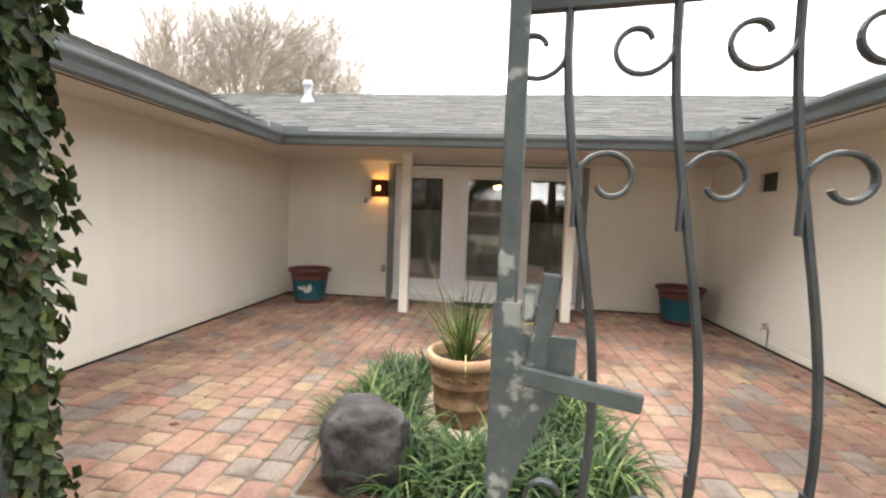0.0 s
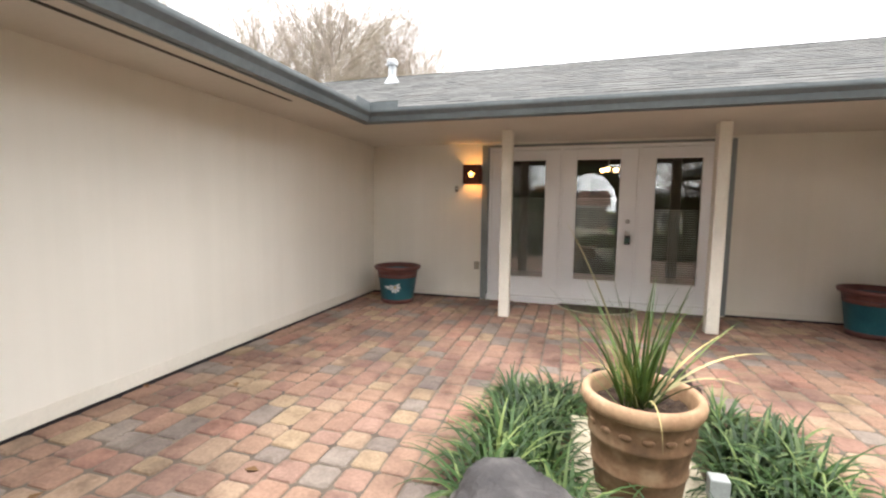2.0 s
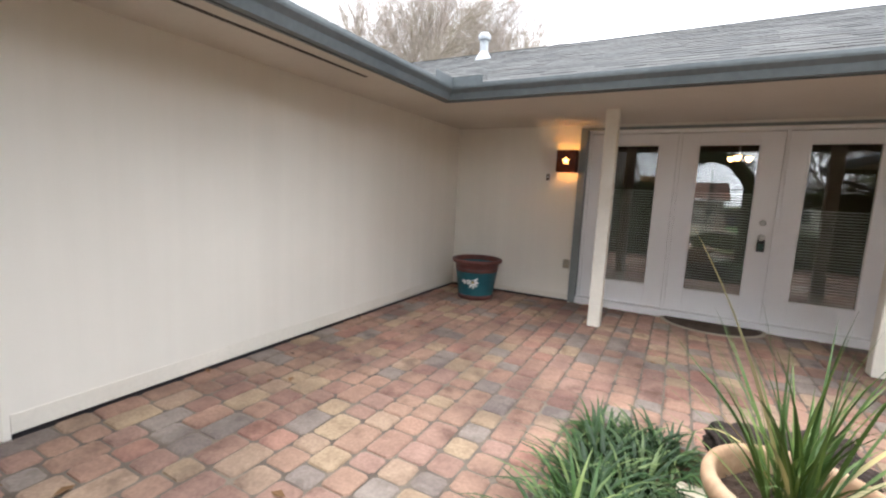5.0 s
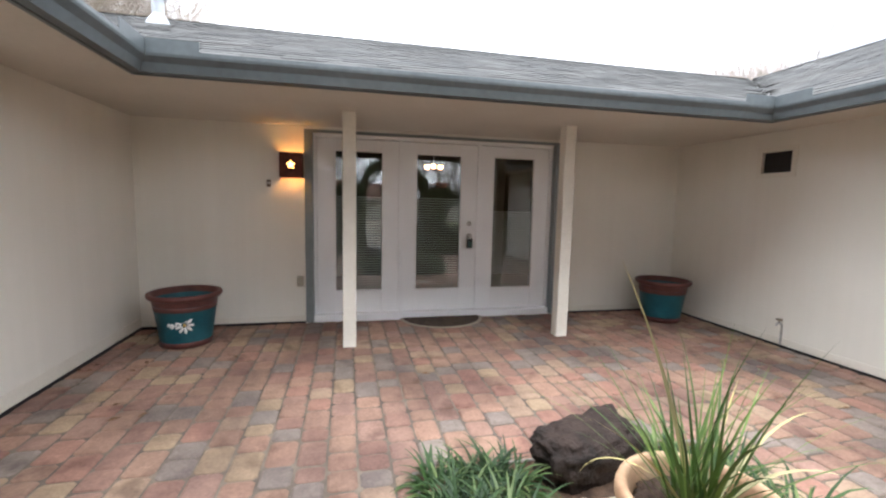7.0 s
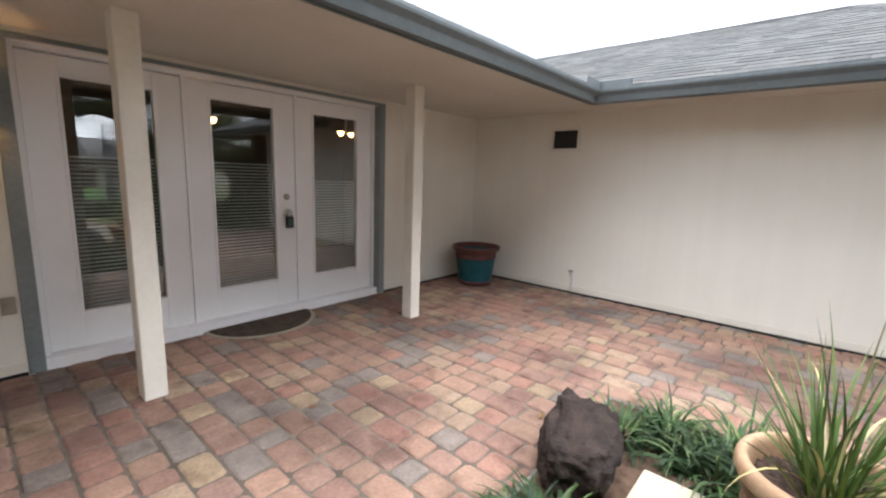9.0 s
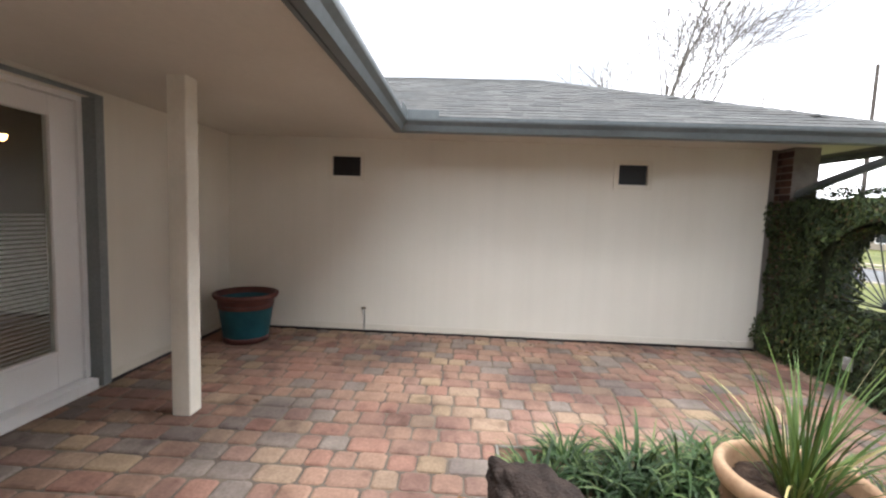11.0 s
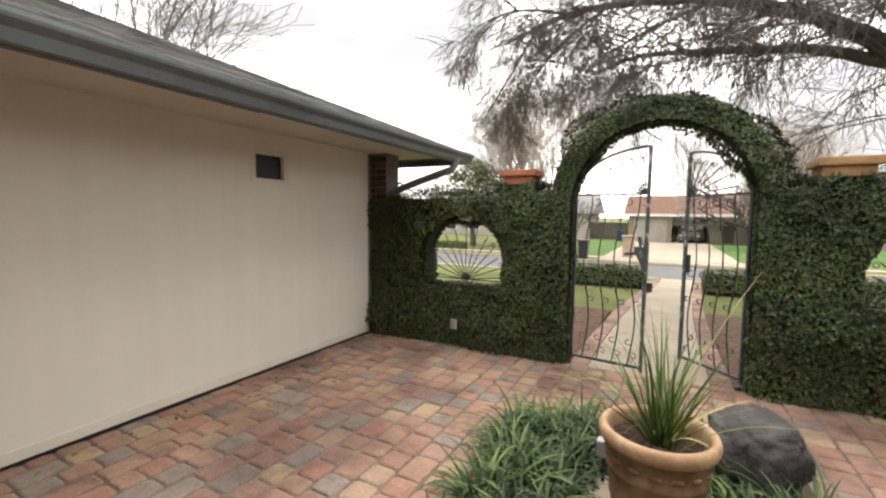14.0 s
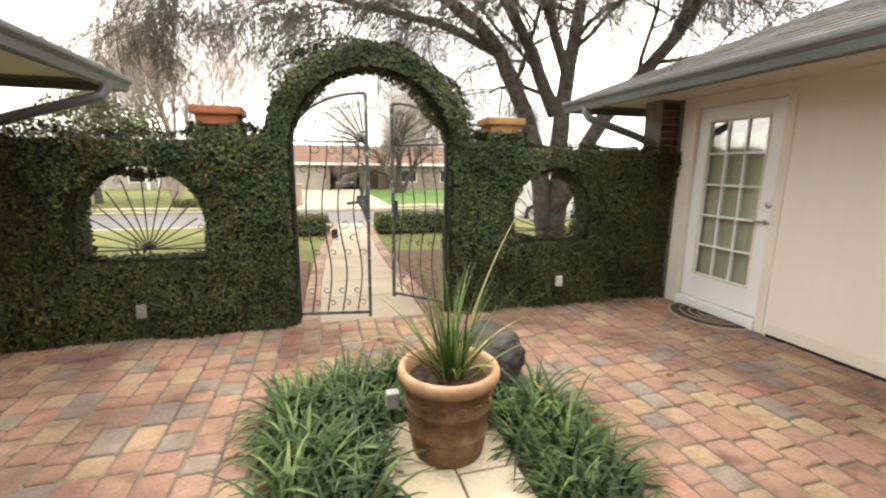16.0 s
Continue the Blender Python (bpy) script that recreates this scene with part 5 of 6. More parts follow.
# ---- trees ----
def limb(store, rng, p, d, length, r0, level, cfg):
    """One limb as a bent tapered tube, with side limbs and twigs; thick ones and thin ones are kept apart."""
    segs = 6 if level >= cfg["levels"] - 1 else (4 if level > 1 else (3 if level else 2))
    sides = 8 if level >= cfg["levels"] - 1 else (5 if level > 1 else 3)
    pts, p, d = [p.copy()], p.copy(), d.normalized()
    for k in range(segs):
        wob = Vector((rng.gauss(0, 1), rng.gauss(0, 1), rng.gauss(0, 0.7))) * cfg["wobble"]
        pull = Vector((0, 0, cfg["rise"] if level > 1 else cfg["droop"]))
        d = (d + wob + pull).normalized()
        p = p + d * (length / segs)
        pts.append(p.copy())
    vs, fs = store[0 if level > 1 else 1]
    ref, rings = None, []
    for i, q in enumerate(pts):
        t = (pts[min(i + 1, segs)] - pts[max(i - 1, 0)]).normalized()
        if ref is None:
            ref = t.orthogonal()
        ref = (ref - t * ref.dot(t)).normalized()
        up = t.cross(ref)
        r = max(r0 * (1 - 0.55 * i / segs) if level > 0 else r0 * (1 - 0.8 * i / segs), cfg["least"])
        rings.append(len(vs))
        for k in range(sides):
            a = 2 * math.pi * k / sides
            vs.append(tuple(q + ref * (r * math.cos(a)) + up * (r * math.sin(a))))
    for a, b in zip(rings, rings[1:]):
        for k in range(sides):
            fs.append((a + k, a + (k + 1) % sides, b + (k + 1) % sides, b + k))
    if level == 0:
        return
    n = cfg["kids"][cfg["levels"] - level]
    side_limbs(store, rng, pts, length, r0, level, cfg, n, 0.35)


def side_limbs(store, rng, pts, length, r0, level, cfg, n, start, shrink=0.0):
    segs = len(pts) - 1
    for j in range(n):
        t = start + (1 - start) * (j + rng.random() * 0.8) / n
        f = min(t, 0.999) * segs
        i = int(f)
        at = pts[i].lerp(pts[i + 1], f - i)
        ax = (pts[i + 1] - pts[i]).normalized()
        side = ax.orthogonal().normalized()
        side = Matrix.Rotation(rng.uniform(0, 6.283), 3, ax) @ side
        ang = radians(rng.uniform(*cfg["angle"]))
        nd = ax * math.cos(ang) + side * math.sin(ang)
        limb(store, rng, at, nd, length * (1 - shrink * t) * rng.uniform(*cfg["ratio"]), r0 * (1 - 0.5 * t) * cfg["thin"], level - 1, cfg)


def guided(store, rng, pts, r0, r1, cfg, n):
    """A great limb along given points, carrying side limbs."""
    pts = [Vector(p) for p in pts]
    fine = []
    for i in range(len(pts) - 1):
        a, b, c, d = pts[max(i - 1, 0)], pts[i], pts[i + 1], pts[min(i + 2, len(pts) - 1)]
        for k in range(4):
            t = k / 4
            fine.append(0.5 * ((2 * b) + (c - a) * t + (2 * a - 5 * b + 4 * c - d) * t * t + (3 * b - a - 3 * c + d) * t ** 3))
    fine.append(pts[-1])
    bm = tube(bmesh.new(), [p + Vector((rng.gauss(0, 0.02), rng.gauss(0, 0.02), 0)) for p in fine], r0, 10, taper=r1)
    bm.verts.index_update()
    vs, fs = store[0]
    i = len(vs)
    vs += [tuple(v.co) for v in bm.verts]
    fs += [tuple(v.index + i for v in f.verts) for f in bm.faces]
    bm.free()
    side_limbs(store, rng, fine, 5.8, (r0 + r1) * 0.42, cfg["levels"] + 1, cfg, n, 0.30, 0.45)


def tree(label, at, stems, cfg, seed, bark, twig):
    rng = random.Random(seed)
    t = thing("tree", label, "tree", at=at)
    store = [([], []), ([], [])]
    for d, length, r in stems:
        limb(store, rng, Vector((0, 0, -0.3)), Vector(d), length, r, cfg["levels"], cfg)
    joined_mesh("trunk", *store[0], bark, t, True)
    tagged(joined_mesh("crown", *store[1], twig, t), "bare fine winter twigs", kind="stuff")
    return t


BARE = dict(levels=4, kids=(8, 8, 7, 6, 0), wobble=0.10, rise=0.07, droop=0.04, angle=(18, 44), ratio=(0.5, 0.76), thin=0.58, least=0.006)
OAK = dict(levels=3, kids=(9, 9, 10, 6, 0), wobble=0.15, rise=-0.03, droop=-0.20, angle=(22, 62), ratio=(0.42, 0.66), thin=0.56, least=0.0045)
DENSE = dict(BARE, kids=(9, 9, 8, 6, 0))
# great bare oak beside the left wing
oak = thing("tree", "great bare oak with dark spreading limbs and drooping twigs", "tree", at=(-3.65, -2.95, 0))
store, rng = [([], []), ([], [])], random.Random(83)
guided(store, rng, [(0.0, 0.0, -0.3), (0.28, -0.1, 1.6), (0.65, -0.25, 2.8), (1.25, -0.5, 4.0), (2.4, -0.85, 4.95), (4.1, -1.15, 5.6), (5.9, -1.35, 5.8), (7.4, -1.5, 5.5)], 0.21, 0.035, OAK, 9)
guided(store, rng, [(1.1, -0.45, 3.75), (2.0, -0.7, 4.2), (3.3, -1.0, 4.5), (4.6, -1.3, 4.7), (5.6, -1.5, 4.5)], 0.10, 0.025, OAK, 5)
guided(store, rng, [(0.05, 0.02, 2.6), (0.5, -0.6, 4.2), (1.2, -1.6, 6.0), (2.4, -2.6, 7.6), (3.6, -3.4, 8.4)], 0.14, 0.03, OAK, 9)
guided(store, rng, [(-0.06, 0.05, -0.3), (-0.07, 0.1, 1.6), (-0.1, 0.12, 3.1), (-0.38, 0.05, 4.8), (-0.2, -0.4, 7.0), (0.3, -0.7, 8.6)], 0.22, 0.04, OAK, 14)
guided(store, rng, [(-0.1, 0.12, 3.2), (0.3, 0.1, 4.4), (0.5, 0.2, 5.8), (1.0, 0.3, 7.2)], 0.11, 0.03, OAK, 9)
guided(store, rng, [(-0.05, 0.1, 0.7), (-0.7, 0.55, 2.5), (-1.4, 1.05, 3.55), (-2.0, 1.55, 4.65), (-2.9, 2.3, 6.0), (-3.9, 2.9, 6.8)], 0.17, 0.035, OAK, 15)
joined_mesh("trunk", *store[0], BARK, oak, True)
tagged(joined_mesh("crown", *store[1], TWIG, oak), "bare fine drooping twigs", kind="stuff")
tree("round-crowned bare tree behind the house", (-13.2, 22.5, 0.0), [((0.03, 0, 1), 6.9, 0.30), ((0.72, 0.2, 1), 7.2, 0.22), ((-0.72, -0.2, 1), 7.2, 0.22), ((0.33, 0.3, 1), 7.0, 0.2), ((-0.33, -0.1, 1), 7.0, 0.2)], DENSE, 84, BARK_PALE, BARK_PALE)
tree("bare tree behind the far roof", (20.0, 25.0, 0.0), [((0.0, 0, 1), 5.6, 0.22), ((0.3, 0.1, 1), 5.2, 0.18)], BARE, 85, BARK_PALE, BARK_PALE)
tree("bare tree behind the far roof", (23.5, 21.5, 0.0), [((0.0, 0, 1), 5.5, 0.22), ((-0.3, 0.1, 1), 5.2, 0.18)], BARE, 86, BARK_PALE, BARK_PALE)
SPARSE = dict(BARE, kids=(5, 4, 4, 4, 0), wobble=0.08)
tree("slender bare tree beyond the wing", (18.3, -3.9, 0.0), [((0.05, 0, 1), 7.6, 0.16), ((0.30, 0.14, 1), 7.0, 0.13), ((-0.25, -0.14, 1), 7.0, 0.13)], dict(SPARSE, kids=(5, 4, 4, 4, 0), least=0.012), 87, TWIG, TWIG)
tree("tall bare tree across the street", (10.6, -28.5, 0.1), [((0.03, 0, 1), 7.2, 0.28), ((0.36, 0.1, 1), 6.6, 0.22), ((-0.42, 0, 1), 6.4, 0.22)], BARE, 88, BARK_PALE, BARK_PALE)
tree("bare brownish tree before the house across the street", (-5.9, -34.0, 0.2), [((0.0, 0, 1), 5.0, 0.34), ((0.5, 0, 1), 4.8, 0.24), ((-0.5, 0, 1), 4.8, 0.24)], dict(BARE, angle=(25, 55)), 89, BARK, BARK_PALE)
tree("small bare tree across the street", (6.3, -25.0, 0.0), [((0.3, 0, 1), 2.2, 0.10), ((-0.2, 0.1, 1), 2.2, 0.09)], SPARSE, 90, BARK, BARK)


def leafy_tree(label, at, height, spread, seed):
    rng = random.Random(seed)
    t = thing("tree", label, "tree", at=at)
    store = [([], []), ([], [])]
    limb(store, rng, Vector((0, 0, -0.2)), Vector((0, 0, 1)), height * 0.55, 0.25, 4, dict(BARE, kids=(5, 4, 3, 0, 0), levels=4))
    joined_mesh("trunk", store[0][0] + [], store[0][1], BARK, t, True)
    vs, fs = [], []
    for _ in range(60):
        a, h = rng.uniform(0, 6.28), rng.uniform(0.35, 1.0)
        r = spread * math.sin(math.pi * min(h * 0.85 + 0.1, 1)) * rng.uniform(0.3, 1)
        c = Vector((r * math.cos(a), r * math.sin(a), h * height))
        q = spread * rng.uniform(0.18, 0.34)
        for _ in range(70):
            v = Vector((rng.gauss(0, 1), rng.gauss(0, 1), rng.gauss(0, 0.7))).normalized() * q * rng.uniform(0.5, 1)
            tri = (c + v, c + v + Vector((0.02, 0, 0)), c + v + Vector((0, 0.02, 0.01)), v.normalized(), 0.001)
            A, B = leaf_scatter([tri], 1000, 0.22, rng, 0.0, False)
            i = len(vs)
            vs += A
            fs += [tuple(w + i for w in f) for f in B]
    tagged(joined_mesh("crown", vs, fs, EVERGREEN, t), "dense grey-green evergreen leaves", kind="stuff")


leafy_tree("dark evergreen live oak across the street", (13.4, -24.5, 0.0), 6.2, 3.6, 91)
leafy_tree("dark evergreen live oak across the street", (27.0, -30.0, 0.1), 7.0, 4.5, 92)


# ---- houses across the street ----
TAN_WALL = surface("tan_house_wall", [(0.3, (0.26, 0.22, 0.175)), (0.7, (0.33, 0.28, 0.225))], 1.0, 20.0, 0.9)
PALE_WALL = surface("pale_house_wall", [(0.3, (0.36, 0.33, 0.285)), (0.7, (0.43, 0.40, 0.35))], 1.0, 20.0, 0.9)
ROOF_RED = surface("red_brown_roof", [(0.3, (0.12, 0.066, 0.045)), (0.7, (0.17, 0.095, 0.066))], 1.5, 12.0, 0.95, stretch=(1.0, 6.0, 1.0))
ROOF_GREY = surface("grey_roof", [(0.3, (0.17, 0.16, 0.16)), (0.7, (0.26, 0.25, 0.24))], 1.5, 12.0, 0.95, stretch=(1.0, 6.0, 1.0))


def gable_roof(x0, x1, y0, y1, z0, z1, over=0.5):
    bm = bmesh.new()
    ym = (y0 + y1) / 2
    pts = [(x0 - over, y0 - over, z0), (x1 + over, y0 - over, z0), (x1 + over, y1 + over, z0), (x0 - over, y1 + over, z0), (x0 - over, ym, z1), (x1 + over, ym, z1)]
    v = [bm.verts.new(p) for p in pts]
    for f in ((0, 1, 5, 4), (2, 3, 4, 5), (1, 2, 5), (3, 0, 4), (0, 3, 2, 1)):
        bm.faces.new([v[k] for k in f])
    bmesh.ops.recalc_face_normals(bm, faces=bm.faces[:])
    return bm


def window_part(parent, x0, x1, y, z0, z1):
    w = part("window", boxes((x0 - 0.07, x0, y, y + 0.06, z0 - 0.07, z1 + 0.07), (x1, x1 + 0.07, y, y + 0.06, z0 - 0.07, z1 + 0.07), (x0, x1, y, y + 0.06, z0 - 0.07, z0), (x0, x1, y, y + 0.06, z1, z1 + 0.07)), WHITE, parent)
    part("pane", boxes((x0, x1, y + 0.005, y + 0.02, z0, z1)), plain("dark_window_glass", (0.03, 0.035, 0.04), 0.1), w)
    return w


h1 = thing("house", "tan single-storey house with red-brown roof and garage", "house", at=(0, 0, 0.42))
part("wall", boxes((0.15, 3.9, -44.0, -40.2, 0, 2.65), (-6.0, -2.9, -48.0, -41.8, 0, 2.65), (-18, -6.0, -48.0, -40.6, 0, 2.65), (0.15, 3.9, -48, -44, 0, 2.65), (-2.9, 0.15, -48.0, -46.0, 0, 2.65)), TAN_WALL, h1)
part("roof", gable_roof(-18, 3.9, -48.5, -40.2, 2.65, 4.6, 0.45), ROOF_RED, h1)
gd = part("garage_door", boxes((0.55, 3.4, -40.2, -40.15, 0.02, 2.15)), PALE_WALL, h1, "pale closed garage door")
for k in range(4):
    part("panel", boxes((0.62, 3.33, -40.15, -40.12, 0.08 + k * 0.52, 0.52 + k * 0.52)), PALE_WALL, gd)
part("fascia", boxes((-18.4, 4.35, -39.76, -39.70, 2.45, 2.68)), WHITE, h1)
window_part(h1, -8.8, -7.2, -40.6, 0.8, 2.0)
window_part(h1, -13.5, -11.5, -40.6, 0.8, 2.0)
part("front_door", boxes((-4.9, -4.0, -41.8, -41.74, 0.05, 2.1)), plain("dark_door", (0.08, 0.05, 0.04), 0.5), h1)
structure("driveway", boxes((-2.9, 3.6, -40.2, -20.6, -0.3, 0.0)), CONCRETE, "pale concrete driveway across the street", "driveway")
bm = bpy.data.objects["driveway"].data
for v in bm.vertices:
    if v.co.z > -0.1:
        v.co.z = ground_z(v.co.y) + 0.03
FRESH_LAWN = surface("green_lawn", [(0.3, (0.045, 0.10, 0.02)), (0.7, (0.085, 0.16, 0.035))], 1.2, 22.0, 0.95, bump=0.6, depth=0.03)
bm = bmesh.new()
for x0, x1 in ((-14.0, -2.95), (3.65, 7.6)):
    last = None
    for y in (-22.0, -26.0, -30.0, -35.0, -39.5):
        row = [bm.verts.new((x, y, ground_z(y) + 0.012)) for x in (x0, x1)]
        if last:
            bm.faces.new((last[0], last[1], row[1], row[0]))
        last = row
bmesh.ops.recalc_face_normals(bm, faces=bm.faces[:])
structure("lawn", bm, FRESH_LAWN, "fresh green lawn before the house across the street", "lawn")
structure("driveway_apron", boxes((-2.9, 3.6, -19.4, -18.05, -0.3, -0.05)), CONCRETE, "pale concrete driveway apron", "driveway")
h2 = thing("house", "pale house with grey roof across the street", "house", at=(0, 0, 0.42))
part("wall", boxes((8.0, 26.0, -50.0, -42.0, 0, 2.7)), PALE_WALL, h2)
part("roof", gable_roof(8.0, 26.0, -50.0, -42.0, 2.7, 4.9, 0.6), ROOF_GREY, h2)
for x in (10.0, 13.5, 17.0, 20.5, 23.5):
    window_part(h2, x, x + 1.3, -42.0, 0.7, 2.0)
for x in (15.5, 16.4):
    part("porch_post", boxes((x, x + 0.16, -41.2, -41.04, 0, 2.7)), WHITE, h2)
h3 = thing("house", "pale house with grey roof far down the street", "house", at=(0, 0, 0.42))
part("wall", boxes((32.0, 48.0, -46.0, -38.0, 0, 2.7)), TAN_WALL, h3)
part("roof", gable_roof(32.0, 48.0, -46.0, -38.0, 2.7, 4.7, 0.6), ROOF_GREY, h3)
for x in (34.0, 38.0, 43.0):
    window_part(h3, x, x + 1.5, -38.0, 0.7, 2.0)
h4 = thing("house", "tan house with grey roof down the street", "house", at=(0, 0, 0.42))
part("wall", boxes((-42.0, -23.0, -50.0, -41.0, 0, 2.7)), PALE_WALL, h4)
part("roof", gable_roof(-42.0, -23.0, -50.0, -41.0, 2.7, 4.8, 0.6), ROOF_GREY, h4)
for x in (-27.0, -32.0, -38.0):
    window_part(h4, x, x + 1.5, -41.0, 0.7, 2.0)
fence = thing("fence", "weathered grey board fence between two houses", "fence")
for k in range(28):
    part("board", boxes((4.1 + k * 0.14, 4.225 + k * 0.14, -43.5, -43.47, 0.40, 2.2)), BARK, fence)


# ---- vehicles ----
def car(name, label, at, turn, paint, length, height, boxy):
    c = thing(name, label, "car", at=at, turn=turn)
    hl, w = length / 2, 0.90
    lower = [(-hl, 0.35), (-hl + 0.05, 0.22), (hl - 0.05, 0.22), (hl, 0.40), (hl - 0.02, 0.78), (hl - 0.35, 0.92), (hl - 1.25, 1.0), (-hl + 0.05, 1.02), (-hl, 0.9)]
    cabin = [(hl - 1.35, 0.98), (hl - 1.95, height - 0.06), (hl - 2.3, height), (-hl + (0.35 if boxy else 0.9), height), (-hl + (0.12 if boxy else 0.35), 1.0)]
    for nm, prof, ww, mat in (("body", lower, w, paint), ("cabin", cabin, w - 0.10, paint)):
        bm = extruded(bmesh.new(), prof, [], -ww, ww)
        bmesh.ops.bevel(bm, geom=[e for e in bm.edges if e.calc_face_angle(0) > 0.5], offset=0.05, segments=2, affect="EDGES")
        part(nm, bm, mat, c)
    glassy = plain("car_glass", (0.02, 0.025, 0.03), 0.08)
    for s in (-1, 1):
        y = s * (w - 0.095)
        for a, b in ((hl - 2.55, hl - 1.75), (hl - 3.5, hl - 2.62)):
            part("side_window", boxes((a, b, min(y, y + s * 0.01), max(y, y + s * 0.01), 1.05, height - 0.14)), glassy, c)
        part("headlight", boxes((hl - 0.14, hl - 0.01, s * 0.7 - 0.16, s * 0.7 + 0.16, 0.62, 0.76), bevel=0.02), STEEL, c)
        part("tail_light", boxes((-hl - 0.01, -hl + 0.1, s * 0.76 - 0.1, s * 0.76 + 0.1, 0.72, 0.95), bevel=0.02), plain("red_lens", (0.3, 0.02, 0.02), 0.2), c)
    part("windscreen", boxes((-hl + (0.10 if boxy else 0.3), -hl + (0.22 if boxy else 0.42), -0.66, 0.66, 1.08, height - 0.2)), glassy, c)
    for x in (hl - 0.85, -hl + 0.85):
        for s in (-1, 1):
            bm = lathe(bmesh.new(), [(0.19, -0.1), (0.32, -0.1), (0.345, -0.06), (0.345, 0.06), (0.32, 0.1), (0.19, 0.1)], 24)
            bmesh.ops.transform(bm, matrix=pose(x, s * 0.83, 0.345, 90), verts=bm.verts[:])
            wheel = part("wheel", bm, BLACK, c)
            bm = lathe(bmesh.new(), [(0.0, -0.095), (0.05, -0.1), (0.06, -0.075), (0.16, -0.07), (0.20, -0.095), (0.20, 0.095), (0.0, 0.095)], 20)
            bmesh.ops.transform(bm, matrix=pose(x, s * 0.83, 0.345, 90 if s > 0 else -90), verts=bm.verts[:])
            part("rim", bm, STEEL, wheel)
    return c


car("car", "white sport utility car parked at the kerb", (-8.2, -10.4, -0.19), 180, plain("white_car_paint", (0.7, 0.7, 0.7), 0.25), 4.8, 1.72, True)
car("car", "dark grey car parked in the carport", (-1.3, -42.4, 0.43), 90, plain("dark_car_paint", (0.035, 0.037, 0.04), 0.3), 4.8, 1.8, True)

# ---- street furniture ----
pillar = thing("mailbox_pillar", "tan brick mailbox pillar by the driveway", "mailbox", at=(2.3, -20.9, -0.05))
part("shaft", boxes((-0.3, 0.3, -0.3, 0.3, 0, 1.15)), surface("tan_brick", [(0.3, (0.30, 0.22, 0.16)), (0.7, (0.40, 0.31, 0.24))], 8.0, 30.0, 0.9), pillar)
part("cap", boxes((-0.36, 0.36, -0.36, 0.36, 1.15, 1.25), bevel=0.02), CONCRETE, pillar)


def wheelie_bin(at, label, mat):
    b = thing("wheelie_bin", label, "bin", "wheelie bins", at=at)
    bm = box(bmesh.new(), -0.26, 0.26, -0.3, 0.3, 0.06, 0.95, 0.03)
    for v in bm.verts:
        k = 0.8 + 0.2 * v.co.z
        v.co.x *= k
        v.co.y *= k
    part("body", bm, mat, b)
    part("lid", box(bmesh.new(), -0.29, 0.29, -0.33, 0.34, 0.95, 1.03, 0.025), mat, b)
    for x in (-0.22, 0.22):
        bm = lathe(bmesh.new(), [(0.0, -0.03), (0.1, -0.03), (0.1, 0.03), (0.0, 0.03)], 14)
        bmesh.ops.transform(bm, matrix=pose(x, 0.27, 0.1, 0, 90), verts=bm.verts[:])
        part("wheel", bm, BLACK, b)


wheelie_bin((4.35, -18.7, -0.12), "black wheelie bin at the far kerb", BLACK)
wheelie_bin((4.6, -39.5, 0.42), "dark blue wheelie bin beside the garage", plain("dark_blue_plastic", (0.02, 0.04, 0.12), 0.5))
pole = thing("utility_pole", "tall grey utility pole beyond the wing", "pole", at=(28.8, -22.3, -0.1))
part("shaft", tube(bmesh.new(), [(0, 0, 0), (0, 0, 12.9)], 0.15, 10, taper=0.11), BARK, pole)


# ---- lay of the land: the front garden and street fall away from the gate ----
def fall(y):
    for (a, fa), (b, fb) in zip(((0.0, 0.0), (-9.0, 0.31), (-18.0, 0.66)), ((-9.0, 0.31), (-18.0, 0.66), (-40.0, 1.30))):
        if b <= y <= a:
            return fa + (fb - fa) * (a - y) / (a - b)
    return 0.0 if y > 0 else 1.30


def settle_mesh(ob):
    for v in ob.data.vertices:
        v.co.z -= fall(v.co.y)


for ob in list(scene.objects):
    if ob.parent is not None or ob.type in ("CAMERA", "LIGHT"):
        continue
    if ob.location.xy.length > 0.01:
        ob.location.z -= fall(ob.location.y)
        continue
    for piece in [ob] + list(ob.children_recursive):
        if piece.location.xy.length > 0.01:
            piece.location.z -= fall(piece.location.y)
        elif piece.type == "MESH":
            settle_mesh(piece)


# ---- brick piers at the wing ends ----
def brick_mesh(name, sx, sy, sz, mat, c=0.006):
    bm = bmesh.new()
    box(bm, -sx / 2, sx / 2, -sy / 2, sy / 2, -sz / 2, sz / 2)
    me = bpy.data.meshes.new(name)
    bm.to_mesh(me)
    bm.free()
    me.materials.append(mat)
    return me


BRICK_ME = brick_mesh("brick", 0.152, 0.095, 0.062, BRICK)
rng = random.Random(41)
for x in (XL + 0.06, XR - 0.06):
    pier = thing("brick_pier", "dark red brick pier at the end of the wing wall", "pier", "brick piers", at=(x, 0.80, 0))
    part("mortar_core", boxes((-0.16, 0.16, -0.13, 0.128, -0.1, SOF - 0.002), (0.065 if x > 0 else -0.16, 0.16 if x > 0 else -0.065, 0.128, WT - 0.802, -0.1, SOF - 0.002)), MORTAR, pier)
    for k in range(29):
        for j in (0, 1, 2, 3):
            z = 0.035 + k * 0.0745
            if z > SOF - 0.035:
                continue
            ob = new("brick", BRICK_ME)
            ob.parent = pier
            ob.location = (rng.uniform(-0.002, 0.002) + (0.081 if j % 2 else -0.081), -0.085 if j > 1 else 0.085, z)

# ---- clay pavers ----
floor = bpy.data.objects["floor"]


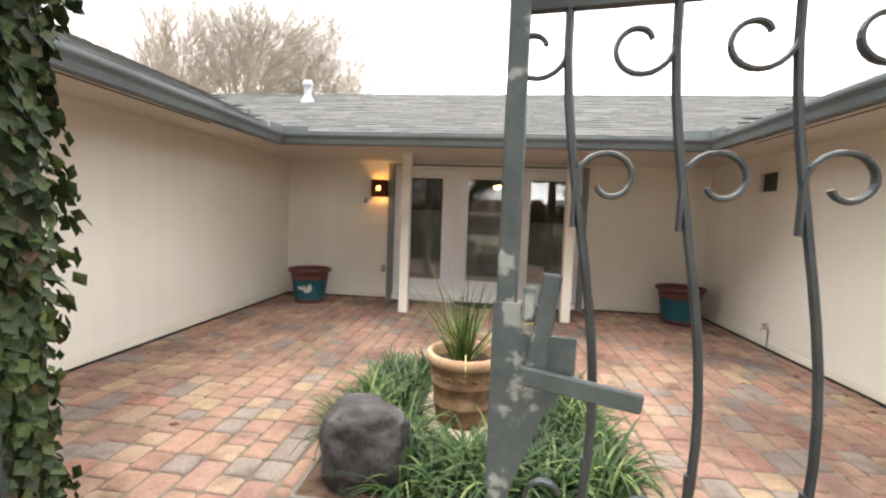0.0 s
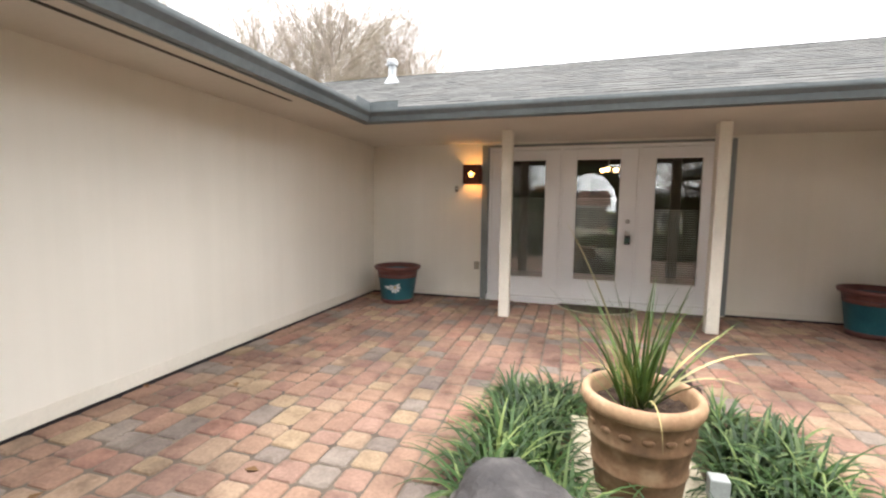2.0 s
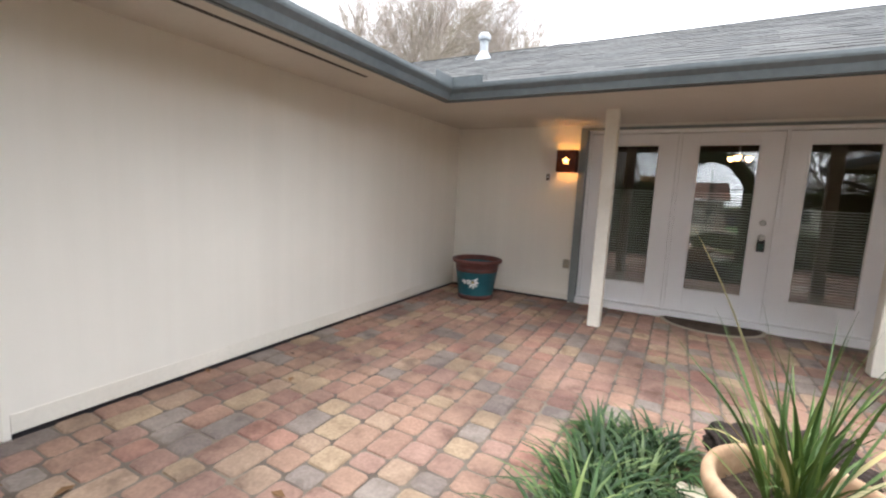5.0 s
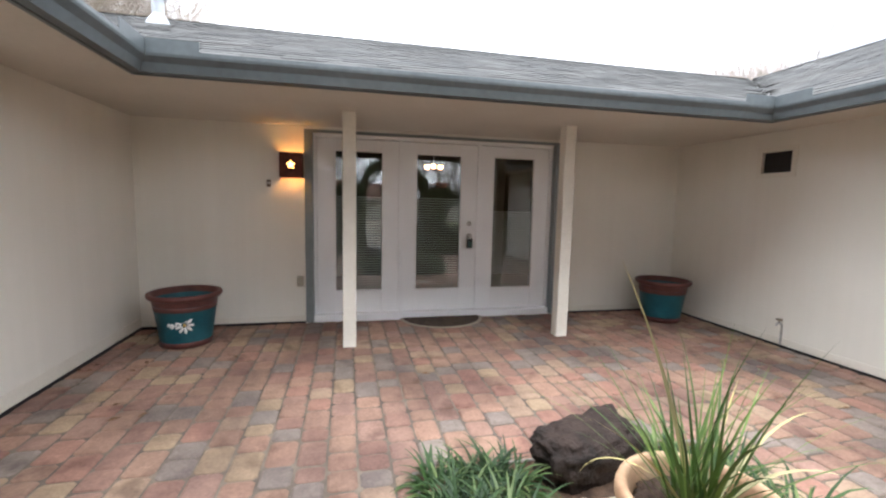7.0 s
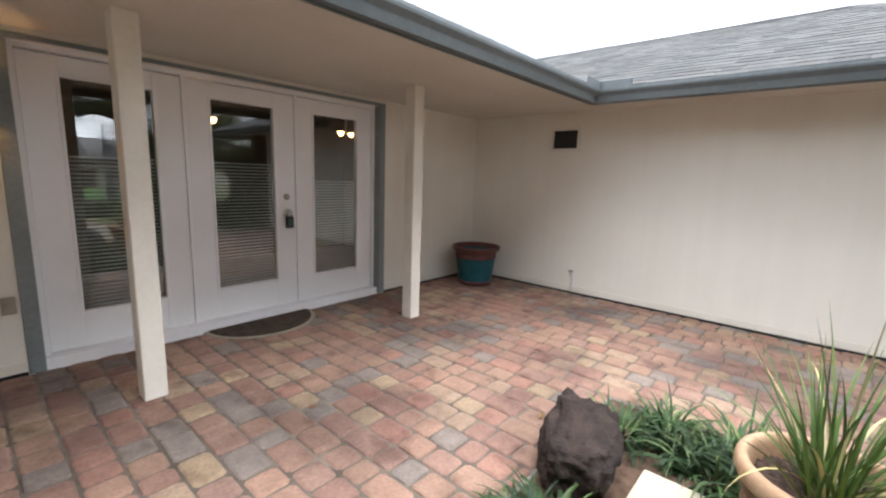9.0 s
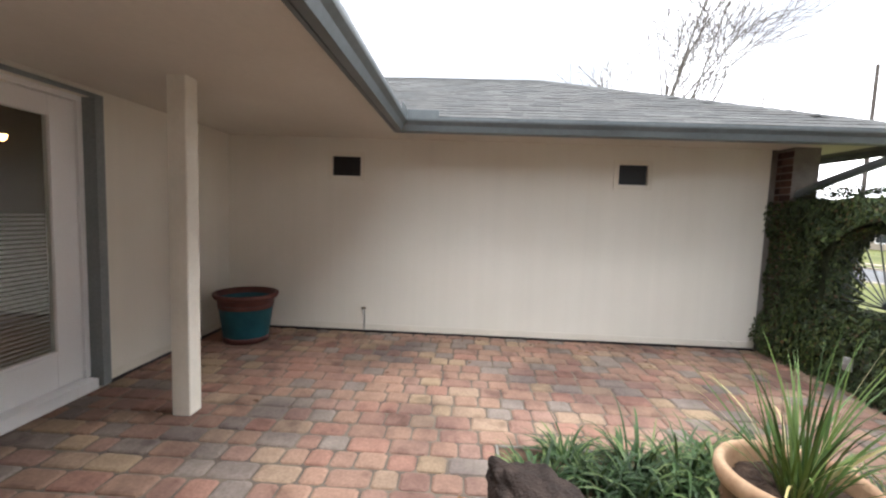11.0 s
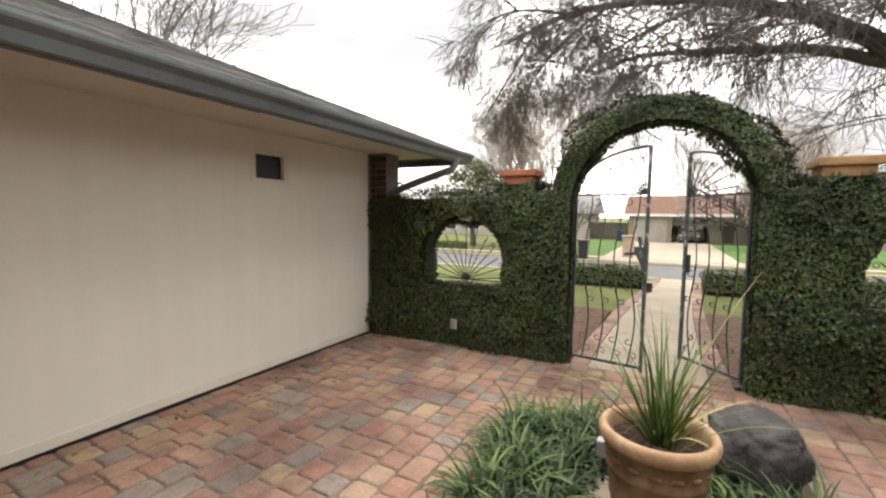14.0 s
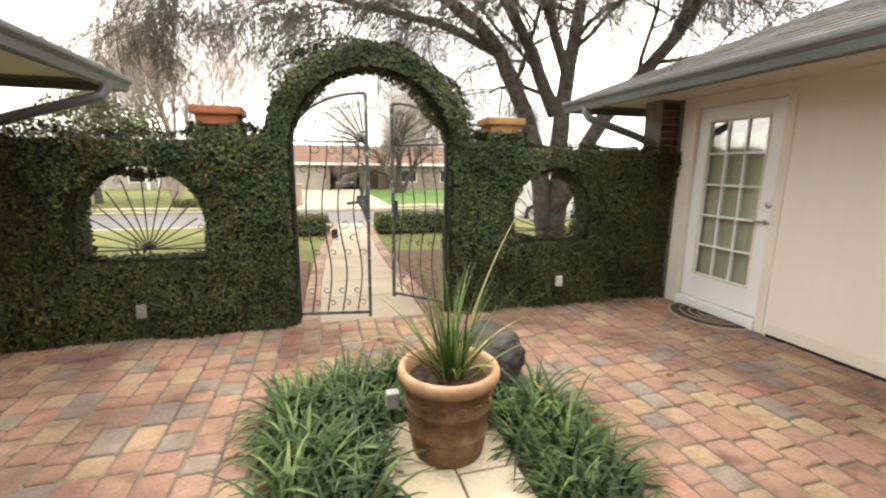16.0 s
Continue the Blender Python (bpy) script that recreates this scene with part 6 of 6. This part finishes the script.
def paver_verts(lx, ly):
    """A tumbled paver: three rings of eight, with cut corners and a rounded top edge."""
    out = []
    for inset, k, z in ((0.0042, 0.014, -0.05), (0.0042, 0.014, -0.017), (0.0085, 0.020, -0.006), (0.021, 0.030, 0.0)):
        a, b = lx / 2 - inset, ly / 2 - inset
        c = min(k, a * 0.6, b * 0.6)
        out += [(-a + c, -b, z), (a - c, -b, z), (a, -b + c, z), (a, b - c, z), (a - c, b, z), (-a + c, b, z), (-a, b - c, z), (-a, -b + c, z)]
    return out


PAVER_FACES = [(r * 8 + k, r * 8 + (k + 1) % 8, r * 8 + 8 + (k + 1) % 8, r * 8 + 8 + k) for r in range(3) for k in range(8)] + [tuple(range(24, 32))]
rng = random.Random(51)
lay = []
x = XL
while x < XR - 0.03:
    w = min(rng.choice((0.162, 0.168, 0.174)), XR - x)
    y = WT - 0.14 - rng.random() * 0.1
    while y < YB:
        L = rng.choice((0.140, 0.170, 0.170, 0.175, 0.240, 0.250))
        y1 = min(y + L, YB)
        y0 = max(y, WT - 0.12)
        if y1 - y0 > 0.04:
            lay.append((x, min(x + w, XR), y0, y1))
        y += L
    x += w
pav_mesh, near, rest_v, rest_f = {}, 0, [], []
for x0, x1, y0, y1 in lay:
    cuts = [(x0, x1, y0, y1)]
    e = 0.02
    if x1 > BX0 - e and x0 < BX1 + e and y1 > BY0 - e and y0 < BY1 + e:
        cuts = []
        if y0 < BY0 - e:
            cuts.append((x0, x1, y0, BY0 - e))
        if y1 > BY1 + e:
            cuts.append((x0, x1, BY1 + e, y1))
        if x0 < BX0 - e:
            cuts.append((x0, BX0 - e, max(y0, BY0 - e), min(y1, BY1 + e)))
        if x1 > BX1 + e:
            cuts.append((BX1 + e, x1, max(y0, BY0 - e), min(y1, BY1 + e)))
    for a, b, c, d in cuts:
        lx, ly = round(b - a, 3), round(d - c, 3)
        if lx < 0.025 or ly < 0.025:
            continue
        cx, cy = (a + b) / 2, (c + d) / 2
        m = pose(cx + rng.uniform(-0.002, 0.002), cy + rng.uniform(-0.002, 0.002), rng.uniform(-0.005, 0.003), rng.uniform(-0.8, 0.8), rng.uniform(-0.8, 0.8), rng.uniform(-1.6, 1.6))
        if -2.3 < cx < 1.3 and 3.3 < cy < 6.3 and near < 300:
            near += 1
            if (lx, ly) not in pav_mesh:
                me = bpy.data.meshes.new("paver")
                me.from_pydata(paver_verts(lx, ly), [], PAVER_FACES)
                me.materials.append(PAVER)
                pav_mesh[(lx, ly)] = me
            ob = new("paver", pav_mesh[(lx, ly)])
            ob.parent = floor
            ob.matrix_basis = m
        else:
            i = len(rest_v)
            rest_v += [tuple(m @ Vector(p)) for p in paver_verts(lx, ly)]
            rest_f += [tuple(q + i for q in f) for f in PAVER_FACES]
tagged(joined_mesh("pavers", rest_v, rest_f, PAVER_REST, floor), "weathered red and tan clay pavers", kind="stuff")

# ---- fallen leaves ----
rng = random.Random(61)
vs, fs = [], []
for _ in range(90):
    side = rng.random()
    x, y = (XL + abs(rng.gauss(0.1, 0.5)), rng.uniform(1.3, 6.8)) if side < 0.4 else ((XR - abs(rng.gauss(0.05, 0.25)), rng.uniform(1.2, 6.8)) if side < 0.75 else (rng.uniform(XL + 0.1, XR - 0.1), rng.uniform(1.1, 6.8)))
    if BX0 - 0.1 < x < BX1 + 0.1 and BY0 - 0.1 < y < BY1 + 0.1 or not XL + 0.03 < x < XR - 0.03:
        continue
    a, L = rng.uniform(0, 6.28), rng.uniform(0.02, 0.045)
    u, w = Vector((math.cos(a), math.sin(a), 0)), Vector((-math.sin(a), math.cos(a), 0))
    p = Vector((x, y, 0.004))
    i = len(vs)
    vs += [tuple(p - u * L), tuple(p + w * L * 0.5 + Vector((0, 0, 0.008))), tuple(p + u * L + Vector((0, 0, 0.004))), tuple(p - w * L * 0.5 + Vector((0, 0, 0.01))), tuple(p)]
    fs += [(i, i + 4, i + 1), (i + 1, i + 4, i + 2), (i + 2, i + 4, i + 3), (i + 3, i + 4, i)]
tagged(joined_mesh("fallen_leaves", vs, fs, leaf_material("dead_leaf", [(0.10, 0.05, 0.025), (0.2, 0.11, 0.05), (0.06, 0.035, 0.02)], 0.8)), "scattered brown dead leaves on the pavers", "leaves", kind="stuff")
